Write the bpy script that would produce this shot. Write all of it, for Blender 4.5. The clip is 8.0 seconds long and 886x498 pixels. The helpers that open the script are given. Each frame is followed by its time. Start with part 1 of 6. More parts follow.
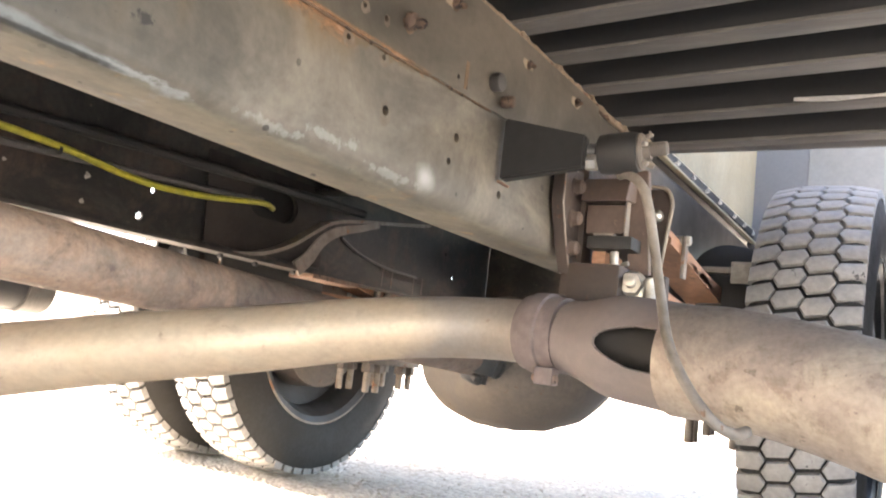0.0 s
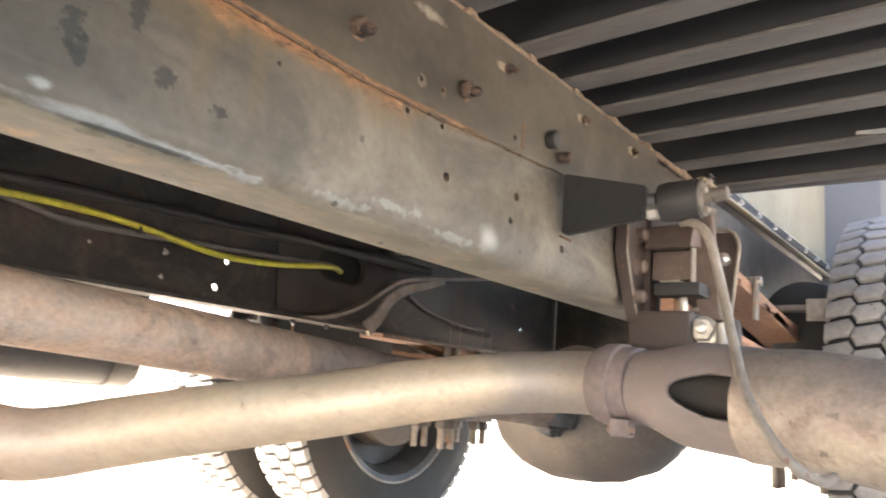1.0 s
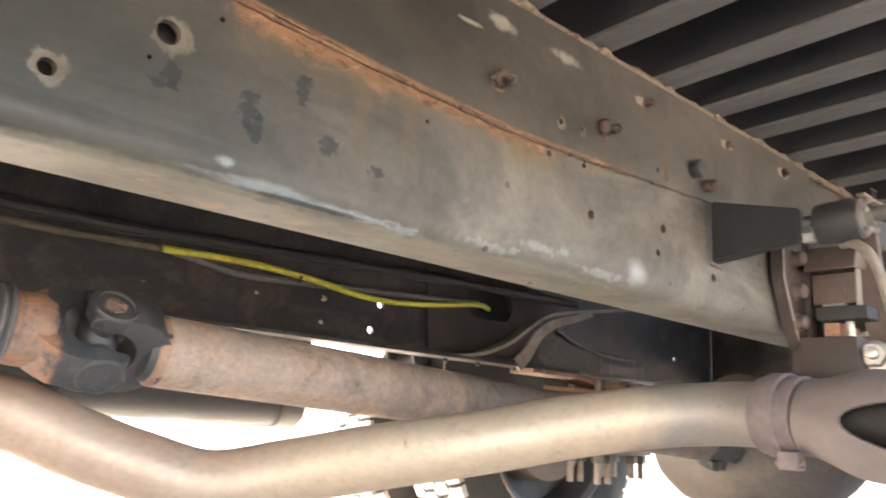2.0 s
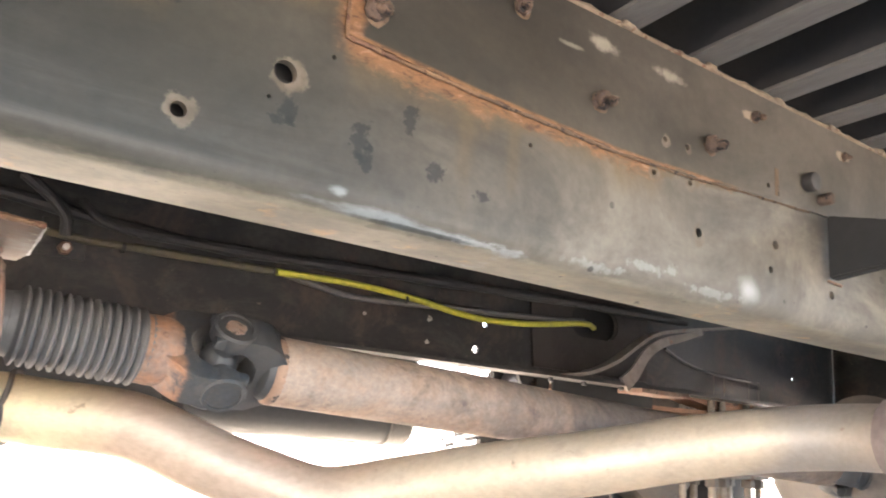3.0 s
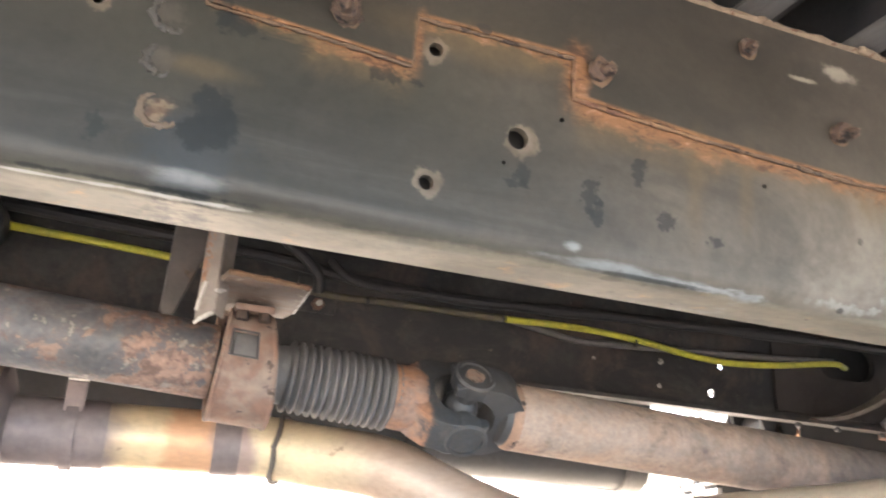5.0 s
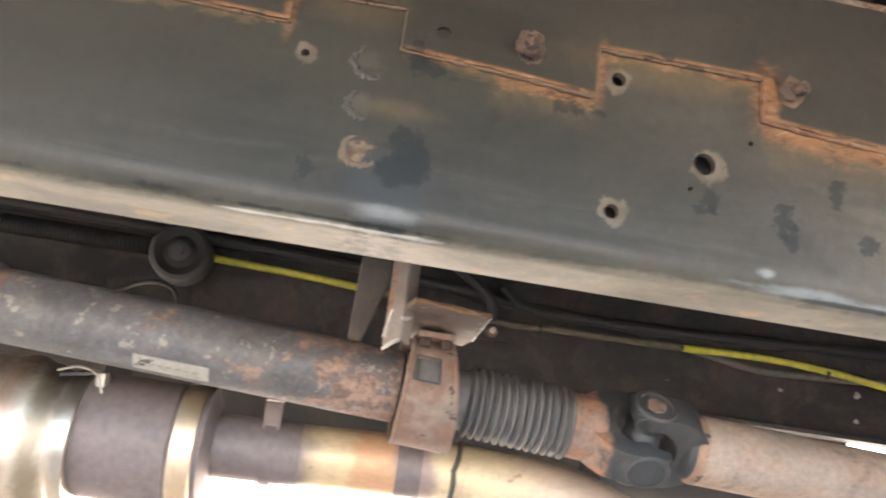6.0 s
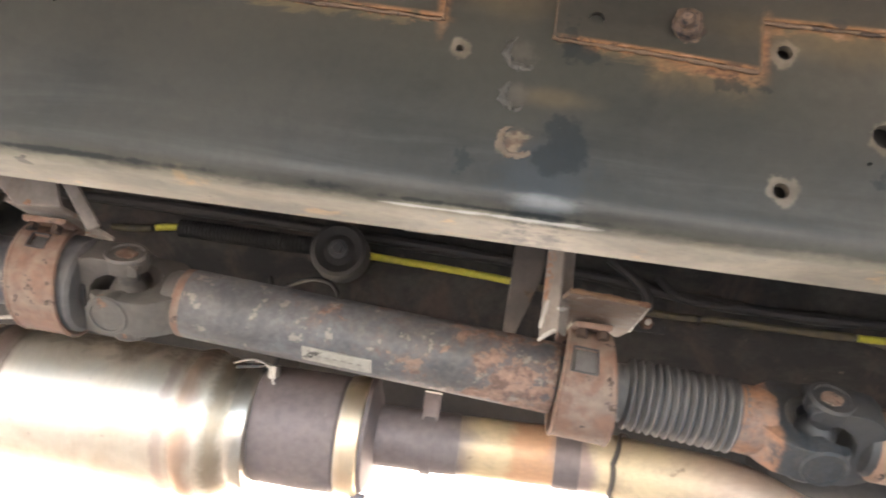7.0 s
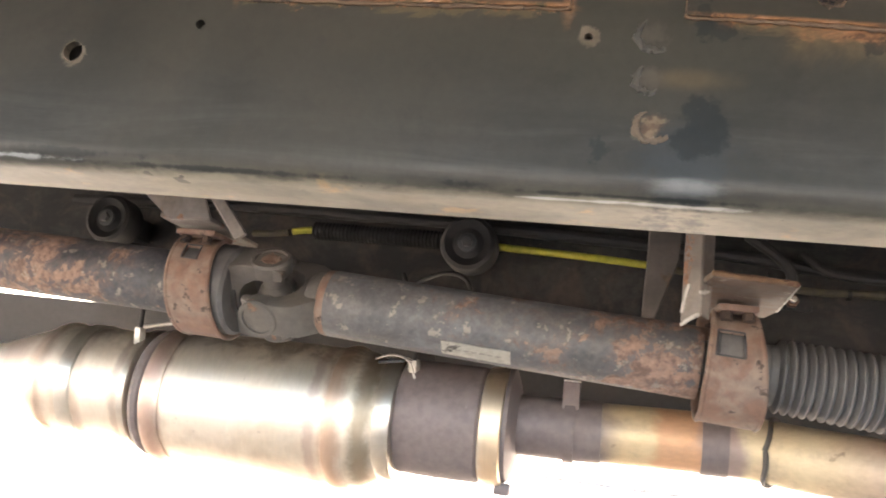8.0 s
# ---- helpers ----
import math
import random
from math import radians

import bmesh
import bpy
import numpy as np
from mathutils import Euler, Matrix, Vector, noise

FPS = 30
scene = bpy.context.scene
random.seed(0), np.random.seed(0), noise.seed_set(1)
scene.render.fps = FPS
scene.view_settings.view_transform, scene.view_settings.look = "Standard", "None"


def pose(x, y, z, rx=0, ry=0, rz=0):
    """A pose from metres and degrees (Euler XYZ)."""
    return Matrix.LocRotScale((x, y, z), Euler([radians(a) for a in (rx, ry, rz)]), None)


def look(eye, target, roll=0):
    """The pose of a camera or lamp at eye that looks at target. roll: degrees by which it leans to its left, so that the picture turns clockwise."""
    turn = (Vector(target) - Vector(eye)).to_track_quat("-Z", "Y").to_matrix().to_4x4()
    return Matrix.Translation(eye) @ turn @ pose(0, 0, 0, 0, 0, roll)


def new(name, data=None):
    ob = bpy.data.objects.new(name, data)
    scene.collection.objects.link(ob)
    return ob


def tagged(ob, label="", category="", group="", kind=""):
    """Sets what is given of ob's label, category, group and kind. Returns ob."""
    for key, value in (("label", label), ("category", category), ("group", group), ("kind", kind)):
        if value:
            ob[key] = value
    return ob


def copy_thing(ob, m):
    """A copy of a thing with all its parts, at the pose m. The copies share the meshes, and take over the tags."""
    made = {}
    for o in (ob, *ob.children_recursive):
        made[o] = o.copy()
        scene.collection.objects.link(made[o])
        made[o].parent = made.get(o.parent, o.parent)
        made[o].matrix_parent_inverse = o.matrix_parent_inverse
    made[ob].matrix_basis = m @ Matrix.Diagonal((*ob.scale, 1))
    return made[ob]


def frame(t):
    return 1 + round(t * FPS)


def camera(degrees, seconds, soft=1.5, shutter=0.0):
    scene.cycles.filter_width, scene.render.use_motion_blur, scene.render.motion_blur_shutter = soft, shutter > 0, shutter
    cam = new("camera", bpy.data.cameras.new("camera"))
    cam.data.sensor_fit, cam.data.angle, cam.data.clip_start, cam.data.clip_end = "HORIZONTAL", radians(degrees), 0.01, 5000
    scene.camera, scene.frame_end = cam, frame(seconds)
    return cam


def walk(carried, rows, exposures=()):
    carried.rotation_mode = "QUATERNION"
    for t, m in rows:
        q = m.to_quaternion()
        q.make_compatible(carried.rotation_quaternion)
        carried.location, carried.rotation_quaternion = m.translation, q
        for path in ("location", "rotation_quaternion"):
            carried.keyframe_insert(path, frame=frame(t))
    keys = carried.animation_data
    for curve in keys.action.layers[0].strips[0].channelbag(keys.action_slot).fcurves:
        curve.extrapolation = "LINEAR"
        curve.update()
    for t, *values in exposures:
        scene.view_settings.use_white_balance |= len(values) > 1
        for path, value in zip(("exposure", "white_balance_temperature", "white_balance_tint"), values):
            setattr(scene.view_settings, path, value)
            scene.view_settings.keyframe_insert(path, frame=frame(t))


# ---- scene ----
cam = camera(57.8, 8.0, soft=1.9, shutter=0.45)
EXPOSURE, TINT = 4.1, 14
GAINS = [(0.0, 0.15, 6850), (1.0, 0.18, 6800), (1.5, 0.12, 6700), (2.0, 0.16, 6600), (3.5, 0.50, 6450), (4.0, 0.02, 6450), (5.5, 0.34, 6350), (6.5, 0.04, 6400), (7.5, 0.05, 6500), (8.0, -0.16, 6600)]
PATH = [
    (0, (-0.141, -0.454, 0.373), (1.534, 0.605, 0.641), 6.9),
    (0.5, (-0.146, -0.455, 0.377), (1.499, 0.63, 0.718), 5.6),
    (1, (-0.159, -0.463, 0.38), (1.404, 0.727, 0.756), 4.3),
    (1.5, (-0.172, -0.469, 0.382), (1.274, 0.851, 0.789), 3.4),
    (2, (-0.184, -0.475, 0.382), (1.13, 0.969, 0.816), 3.2),
    (3.5, (-0.201, -0.487, 0.383), (0.802, 1.178, 0.852), 4.2),
    (4, (-0.21, -0.492, 0.384), (0.666, 1.243, 0.855), 4.3),
    (4.2, (-0.211, -0.495, 0.384), (0.621, 1.262, 0.854), 4.5),
    (5.5, (-0.229, -0.507, 0.384), (0.202, 1.368, 0.931), 6.2),
    (6, (-0.239, -0.512, 0.38), (-0.021, 1.401, 0.921), 7.7),
    (6.5, (-0.246, -0.516, 0.376), (-0.198, 1.418, 0.884), 8.3),
    (7, (-0.249, -0.515, 0.373), (-0.382, 1.421, 0.855), 8.7),
    (7.5, (-0.257, -0.521, 0.373), (-0.574, 1.403, 0.817), 8.2),
    (8, (-0.262, -0.523, 0.375), (-0.687, 1.388, 0.787), 7.3),
]
walk(cam, [(t, look(eye, target, roll)) for t, eye, target, roll in PATH], exposures=[(t, EXPOSURE + gain, kelvin, TINT) for t, gain, kelvin in GAINS])

# ---- light ----
SUN_AZ, SUN_EL = radians(125), radians(38)      # azimuth from +x towards +y
world = bpy.data.worlds.new("sky")
scene.world = world
world.use_nodes = True
wn = world.node_tree.nodes
sky = wn.new("ShaderNodeTexSky")
sky.sky_type, sky.sun_disc = "NISHITA", False
sky.sun_elevation, sky.sun_rotation = SUN_EL, radians(90) - SUN_AZ
sky.air_density, sky.dust_density = 1.0, 2.5
world.node_tree.links.new(sky.outputs[0], wn["Background"].inputs[0])
wn["Background"].inputs[1].default_value = 0.11
sun_data = bpy.data.lights.new("sun", "SUN")
sun_data.energy, sun_data.angle, sun_data.color = 5.0, radians(2), (1.0, 0.95, 0.88)
sun = new("sun", sun_data)
sun_dir = Vector((math.cos(SUN_AZ) * math.cos(SUN_EL), math.sin(SUN_AZ) * math.cos(SUN_EL), math.sin(SUN_EL)))
sun.matrix_world = look(sun_dir * 20, (0, 0, 0))


# ---- materials ----
class Nodes:
    """A small builder for node materials that work in world metres."""

    def __init__(self, name):
        self.mat = bpy.data.materials.new(name)
        self.mat.use_nodes = True
        self.tree = self.mat.node_tree
        self.bsdf = self.tree.nodes["Principled BSDF"]
        self.pos = self.tree.nodes.new("ShaderNodeNewGeometry").outputs["Position"]

    def put(self, socket, value):
        if isinstance(value, bpy.types.NodeSocket):
            self.tree.links.new(value, socket)
        else:
            socket.default_value = value

    def node(self, kind, inputs=(), operation="", use_clamp=False, interpolation_type="", data_type=""):
        n = self.tree.nodes.new(kind)
        if operation:
            n.operation = operation
        if use_clamp:
            n.use_clamp = True
        if interpolation_type:
            n.interpolation_type = interpolation_type
        if data_type:
            n.data_type = data_type
        for key, value in (inputs.items() if isinstance(inputs, dict) else enumerate(inputs)):
            self.put(n.inputs[key], value)
        return n

    def math(self, op, a, b=0.0, clamp=False):
        return self.node("ShaderNodeMath", [a, b], operation=op, use_clamp=clamp).outputs[0]

    def noise(self, scale, detail=4.0, rough=0.6, stretch=(1, 1, 1), warp=0.0):
        v = self.node("ShaderNodeVectorMath", [self.pos, stretch], operation="MULTIPLY").outputs[0]
        return self.node("ShaderNodeTexNoise", {"Vector": v, "Scale": scale, "Detail": detail, "Roughness": rough, "Distortion": warp}).outputs["Fac"]

    def step(self, value, lo, hi, a=0.0, b=1.0):
        return self.node("ShaderNodeMapRange", {"Value": value, "From Min": lo, "From Max": hi, "To Min": a, "To Max": b}, interpolation_type="SMOOTHSTEP").outputs["Result"]

    def mix(self, fac, a, b):
        n = self.node("ShaderNodeMix", data_type="RGBA")
        self.put(n.inputs["Factor"], fac)
        for key, value in ((6, a), (7, b)):
            self.put(n.inputs[key], (*value, 1.0) if isinstance(value, tuple) and len(value) == 3 else value)
        return n.outputs[2]

    def axis(self, n):
        return self.node("ShaderNodeSeparateXYZ", [self.pos]).outputs[n]

    def spot(self, centre, size, ragged=0.6, scale=60.0, soft=0.35, stretch=(1, 1, 1)):
        """A ragged patch about centre, with half sizes in x, y, z."""
        v = self.node("ShaderNodeVectorMath", [self.pos, centre], operation="SUBTRACT").outputs[0]
        v = self.node("ShaderNodeVectorMath", [v, tuple(1.0 / s for s in size)], operation="MULTIPLY").outputs[0]
        d = self.node("ShaderNodeVectorMath", [v], operation="LENGTH").outputs["Value"]
        wob = self.math("MULTIPLY", self.math("SUBTRACT", self.noise(scale, 6.0, 0.68, stretch), 0.5), 5.0 * ragged)
        return self.step(self.math("ADD", d, wob), 1.0 + soft, 1.0 - soft)

    def finish(self, colour, rough=0.6, metal=0.0, bump=None, strength=0.3, distance=0.002):
        self.put(self.bsdf.inputs["Base Color"], (*colour, 1.0) if isinstance(colour, tuple) and len(colour) == 3 else colour)
        self.put(self.bsdf.inputs["Roughness"], rough)
        self.put(self.bsdf.inputs["Metallic"], metal)
        if bump is not None:
            b = self.node("ShaderNodeBump", {"Strength": strength, "Distance": distance, "Height": bump})
            self.put(self.bsdf.inputs["Normal"], b.outputs["Normal"])
        return self.mat


def worn(name, base, dirt, chip=None, rough=(0.45, 0.75), metal=0.0, big=5.0, fine=90.0, chip_at=0.62, dirt_amount=0.6, relief=0.25, stretch=(1, 1, 1), chip_scale=28.0, chip_metal=0.0, grain=0.16):
    """A painted or bare surface with large stains, fine grain and chips or rust."""
    n = Nodes(name)
    large, small = n.noise(big, 5.0, 0.62, stretch, 0.4), n.noise(fine, 3.0, 0.6, stretch)
    amount = n.math("MULTIPLY", n.step(large, 0.36, 0.68), dirt_amount)
    colour = n.mix(amount, base, dirt)
    shade = n.step(small, 0.25, 0.75, 1.0 - grain, 1.0 + grain)
    colour = n.node("ShaderNodeVectorMath", [colour, shade], operation="MULTIPLY").outputs[0]
    roughness = n.step(n.math("ADD", n.math("MULTIPLY", large, 0.6), n.math("MULTIPLY", small, 0.4)), 0.35, 0.65, *rough)
    height, metallic = small, metal
    if chip is not None:
        spots = n.noise(chip_scale, 6.0, 0.68, stretch, 0.3)
        mask = n.step(n.math("ADD", spots, n.math("MULTIPLY", n.math("SUBTRACT", large, 0.5), 0.35)), chip_at, chip_at + 0.035)
        chips = n.mix(n.step(small, 0.35, 0.65), chip, tuple(0.55 * c for c in chip))
        colour = n.mix(mask, colour, chips)
        height = n.math("SUBTRACT", height, n.math("MULTIPLY", mask, 0.5))
        roughness = n.math("MAXIMUM", roughness, n.math("MULTIPLY", mask, 0.85))
        if metal > 0:
            metallic = n.math("SUBTRACT", metal, n.math("MULTIPLY", mask, metal - chip_metal))
    return n.finish(colour, roughness, metallic, height, relief)


RUST, RUST_DARK = (0.30, 0.125, 0.05), (0.10, 0.05, 0.03)
m_black = worn("black_satin_paint", (0.0135, 0.0138, 0.0142), (0.024, 0.0235, 0.022), None, (0.55, 0.75), dirt_amount=0.6)
m_rust = worn("rusted_steel", (0.160, 0.092, 0.064), (0.205, 0.158, 0.128), (0.095, 0.068, 0.054), (0.7, 0.92), big=30, chip_at=0.61, chip_scale=60, relief=0.5, dirt_amount=0.9)
m_nut = worn("rust_eaten_bolt", (0.046, 0.029, 0.021), (0.115, 0.075, 0.050), (0.016, 0.013, 0.012), (0.75, 0.95), big=110, chip_at=0.55, chip_scale=160, relief=0.9)
m_rust_edge = worn("flaking_rust", (0.120, 0.066, 0.036), (0.185, 0.118, 0.066), (0.13, 0.064, 0.04), (0.8, 0.95), big=30, chip_at=0.56, relief=0.8)
m_seam = worn("rusty_seam", (0.075, 0.047, 0.029), (0.125, 0.086, 0.054), (0.045, 0.030, 0.022), (0.8, 0.95), big=45, chip_at=0.55, chip_scale=60, relief=0.8)
m_crust = worn("dusty_rust_crust", (0.115, 0.085, 0.058), (0.175, 0.145, 0.105), (0.095, 0.050, 0.030), (0.8, 0.95), big=40, chip_at=0.58, chip_scale=40, relief=0.8)
m_bracket = worn("bracket_steel", (0.20, 0.178, 0.155), (0.135, 0.105, 0.082), (0.27, 0.145, 0.085), (0.5, 0.8), big=24, chip_at=0.60, relief=0.4)
m_joint = worn("joint_forging", (0.034, 0.0365, 0.040), (0.066, 0.062, 0.057), (0.15, 0.085, 0.052), (0.42, 0.68), big=26, chip_at=0.69, relief=0.4)
m_yoke = worn("rusty_yoke", (0.27, 0.165, 0.11), (0.19, 0.135, 0.105), (0.07, 0.055, 0.047), (0.6, 0.85), big=24, chip_at=0.565, chip_scale=45)
m_joint_dusty = worn("dusty_joint_forging", (0.078, 0.072, 0.066), (0.125, 0.110, 0.094), (0.19, 0.115, 0.08), (0.5, 0.75), big=22, chip_at=0.66, relief=0.4)
m_cast = worn("brown_cast_iron", (0.150, 0.117, 0.109), (0.190, 0.152, 0.138), (0.11, 0.080, 0.070), (0.62, 0.85), big=9, chip_at=0.70, relief=0.35)
m_coupling = worn("purple_brown_casting", (0.172, 0.142, 0.130), (0.225, 0.188, 0.168), (0.125, 0.097, 0.086), (0.6, 0.8), big=9, chip_at=0.70, relief=0.25, grain=0.08)
m_purple = worn("heat_browned_steel", (0.165, 0.132, 0.126), (0.215, 0.175, 0.158), (0.29, 0.24, 0.21), (0.5, 0.75), metal=0.3, big=12, chip_at=0.68, chip_metal=0.2)
m_band = worn("bright_steel_band", (0.68, 0.63, 0.55), (0.54, 0.46, 0.36), None, (0.28, 0.42), metal=1.0, big=16, relief=0.03, grain=0.04)
m_zinc = worn("zinc_plate", (0.55, 0.53, 0.48), (0.38, 0.33, 0.27), None, (0.3, 0.5), metal=0.85, big=40)
m_rubber = worn("black_rubber", (0.0165, 0.0162, 0.0162), (0.034, 0.032, 0.030), None, (0.55, 0.75), big=20, dirt_amount=0.7)
m_boot = worn("grey_dusty_bellows", (0.088, 0.084, 0.083), (0.140, 0.132, 0.126), None, (0.5, 0.7), big=25)
m_tyre = worn("tyre_rubber", (0.0085, 0.0082, 0.0080), (0.017, 0.0155, 0.014), None, (0.7, 0.9), big=14, dirt_amount=0.8)
m_tread = worn("dusty_tyre_tread", (0.185, 0.180, 0.174), (0.250, 0.240, 0.228), (0.105, 0.10, 0.096), (0.5, 0.75), big=9, dirt_amount=0.8, relief=0.4, grain=0.14, chip_at=0.68, chip_scale=45)
m_rim = worn("grey_wheel_steel", (0.048, 0.048, 0.049), (0.030, 0.029, 0.028), (0.08, 0.05, 0.035), (0.45, 0.7), big=12, chip_at=0.7)
m_yellow = worn("yellow_cable_sheath", (0.50, 0.47, 0.05), (0.34, 0.33, 0.08), None, (0.35, 0.5), big=30, dirt_amount=0.5)
m_dusty = worn("dusty_tape", (0.075, 0.066, 0.048), (0.120, 0.110, 0.055), None, (0.6, 0.8), big=40)
m_grey_hose = worn("grey_hose", (0.095, 0.093, 0.09), (0.14, 0.132, 0.12), None, (0.45, 0.65), big=30)
m_rod = worn("tan_steel_rod", (0.19, 0.165, 0.135), (0.125, 0.104, 0.085), (0.16, 0.095, 0.06), (0.45, 0.7), big=30, chip_at=0.66)
m_brace = worn("dusty_brown_plate", (0.088, 0.075, 0.063), (0.058, 0.049, 0.043), (0.12, 0.085, 0.06), (0.6, 0.85), big=14, chip_at=0.64)
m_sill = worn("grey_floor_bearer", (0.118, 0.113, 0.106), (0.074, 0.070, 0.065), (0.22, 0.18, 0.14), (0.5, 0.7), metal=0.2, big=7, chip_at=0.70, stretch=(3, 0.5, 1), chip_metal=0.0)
m_arm = worn("matt_black_paint", (0.0065, 0.0067, 0.0070), (0.011, 0.0108, 0.0105), None, (0.7, 0.85), dirt_amount=0.5)
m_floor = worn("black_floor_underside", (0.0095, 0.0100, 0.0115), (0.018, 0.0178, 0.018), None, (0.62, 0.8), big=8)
m_panel = worn("cream_body_panel", (0.27, 0.232, 0.162), (0.20, 0.168, 0.115), None, (0.5, 0.7), big=3, dirt_amount=0.7)
m_liner = worn("grey_liner_panel", (0.135, 0.134, 0.135), (0.205, 0.192, 0.184), None, (0.6, 0.8), big=3, grain=0.06)
m_liner_pale = worn("scuffed_liner_sheet", (0.235, 0.222, 0.205), (0.185, 0.172, 0.158), (0.12, 0.105, 0.092), (0.6, 0.8), big=5, chip_at=0.66, chip_scale=12, grain=0.06)
m_cheek = worn("brown_primed_plate", (0.105, 0.075, 0.061), (0.072, 0.052, 0.042), (0.19, 0.135, 0.10), (0.5, 0.75), big=14, chip_at=0.66, relief=0.3)
m_tank = worn("grey_tank_paint", (0.040, 0.041, 0.042), (0.062, 0.060, 0.057), None, (0.5, 0.7), big=6)
m_axle = worn("dirty_axle_casting", (0.088, 0.078, 0.070), (0.155, 0.128, 0.104), (0.13, 0.078, 0.055), (0.6, 0.85), big=10, chip_at=0.64, relief=0.4)
m_leaf = worn("rusty_spring_steel", (0.33, 0.18, 0.11), (0.22, 0.14, 0.095), (0.11, 0.08, 0.065), (0.6, 0.85), big=14, chip_at=0.64, stretch=(0.4, 1, 3))
m_label = worn("worn_white_label", (0.42, 0.40, 0.36), (0.27, 0.25, 0.21), (0.14, 0.13, 0.12), (0.45, 0.6), big=50, chip_at=0.6)
m_plate = worn("worn_pale_label", (0.30, 0.285, 0.25), (0.20, 0.185, 0.155), (0.11, 0.10, 0.09), (0.45, 0.6), big=50, chip_at=0.6)
m_scar = worn("scar_metal", (0.080, 0.056, 0.036), (0.046, 0.038, 0.030), (0.135, 0.105, 0.070), (0.55, 0.8), big=90, chip_at=0.60, relief=0.6)
m_scar_dark = worn("painted_over_scar", (0.026, 0.025, 0.023), (0.045, 0.037, 0.028), (0.085, 0.068, 0.05), (0.5, 0.7), big=70, chip_at=0.62)
m_patch = worn("rust_stained_plate", (0.028, 0.022, 0.019), (0.016, 0.014, 0.0135), (0.065, 0.042, 0.030), (0.6, 0.85), big=9, chip_at=0.66)
m_faded = worn("faded_print", (0.185, 0.175, 0.155), (0.23, 0.215, 0.185), None, (0.5, 0.7), big=60)
m_shelf = worn("flaking_shelf_paint", (0.105, 0.078, 0.058), (0.155, 0.098, 0.066), (0.27, 0.235, 0.19), (0.55, 0.8), big=26, chip_at=0.60, chip_scale=50, relief=0.5)
m_sealant = worn("white_sealant", (0.40, 0.385, 0.35), (0.27, 0.25, 0.215), None, (0.5, 0.7), big=60)
m_hanger = worn("grimy_brown_casting", (0.036, 0.026, 0.022), (0.062, 0.045, 0.037), (0.085, 0.048, 0.034), (0.5, 0.78), big=16, chip_at=0.62, relief=0.4)
# dark colour that carries the shade inside the rail and the coupling
m_hole = worn("inner_shade_colour", (0.02, 0.019, 0.018), (0.04, 0.035, 0.03), None, (0.6, 0.8))


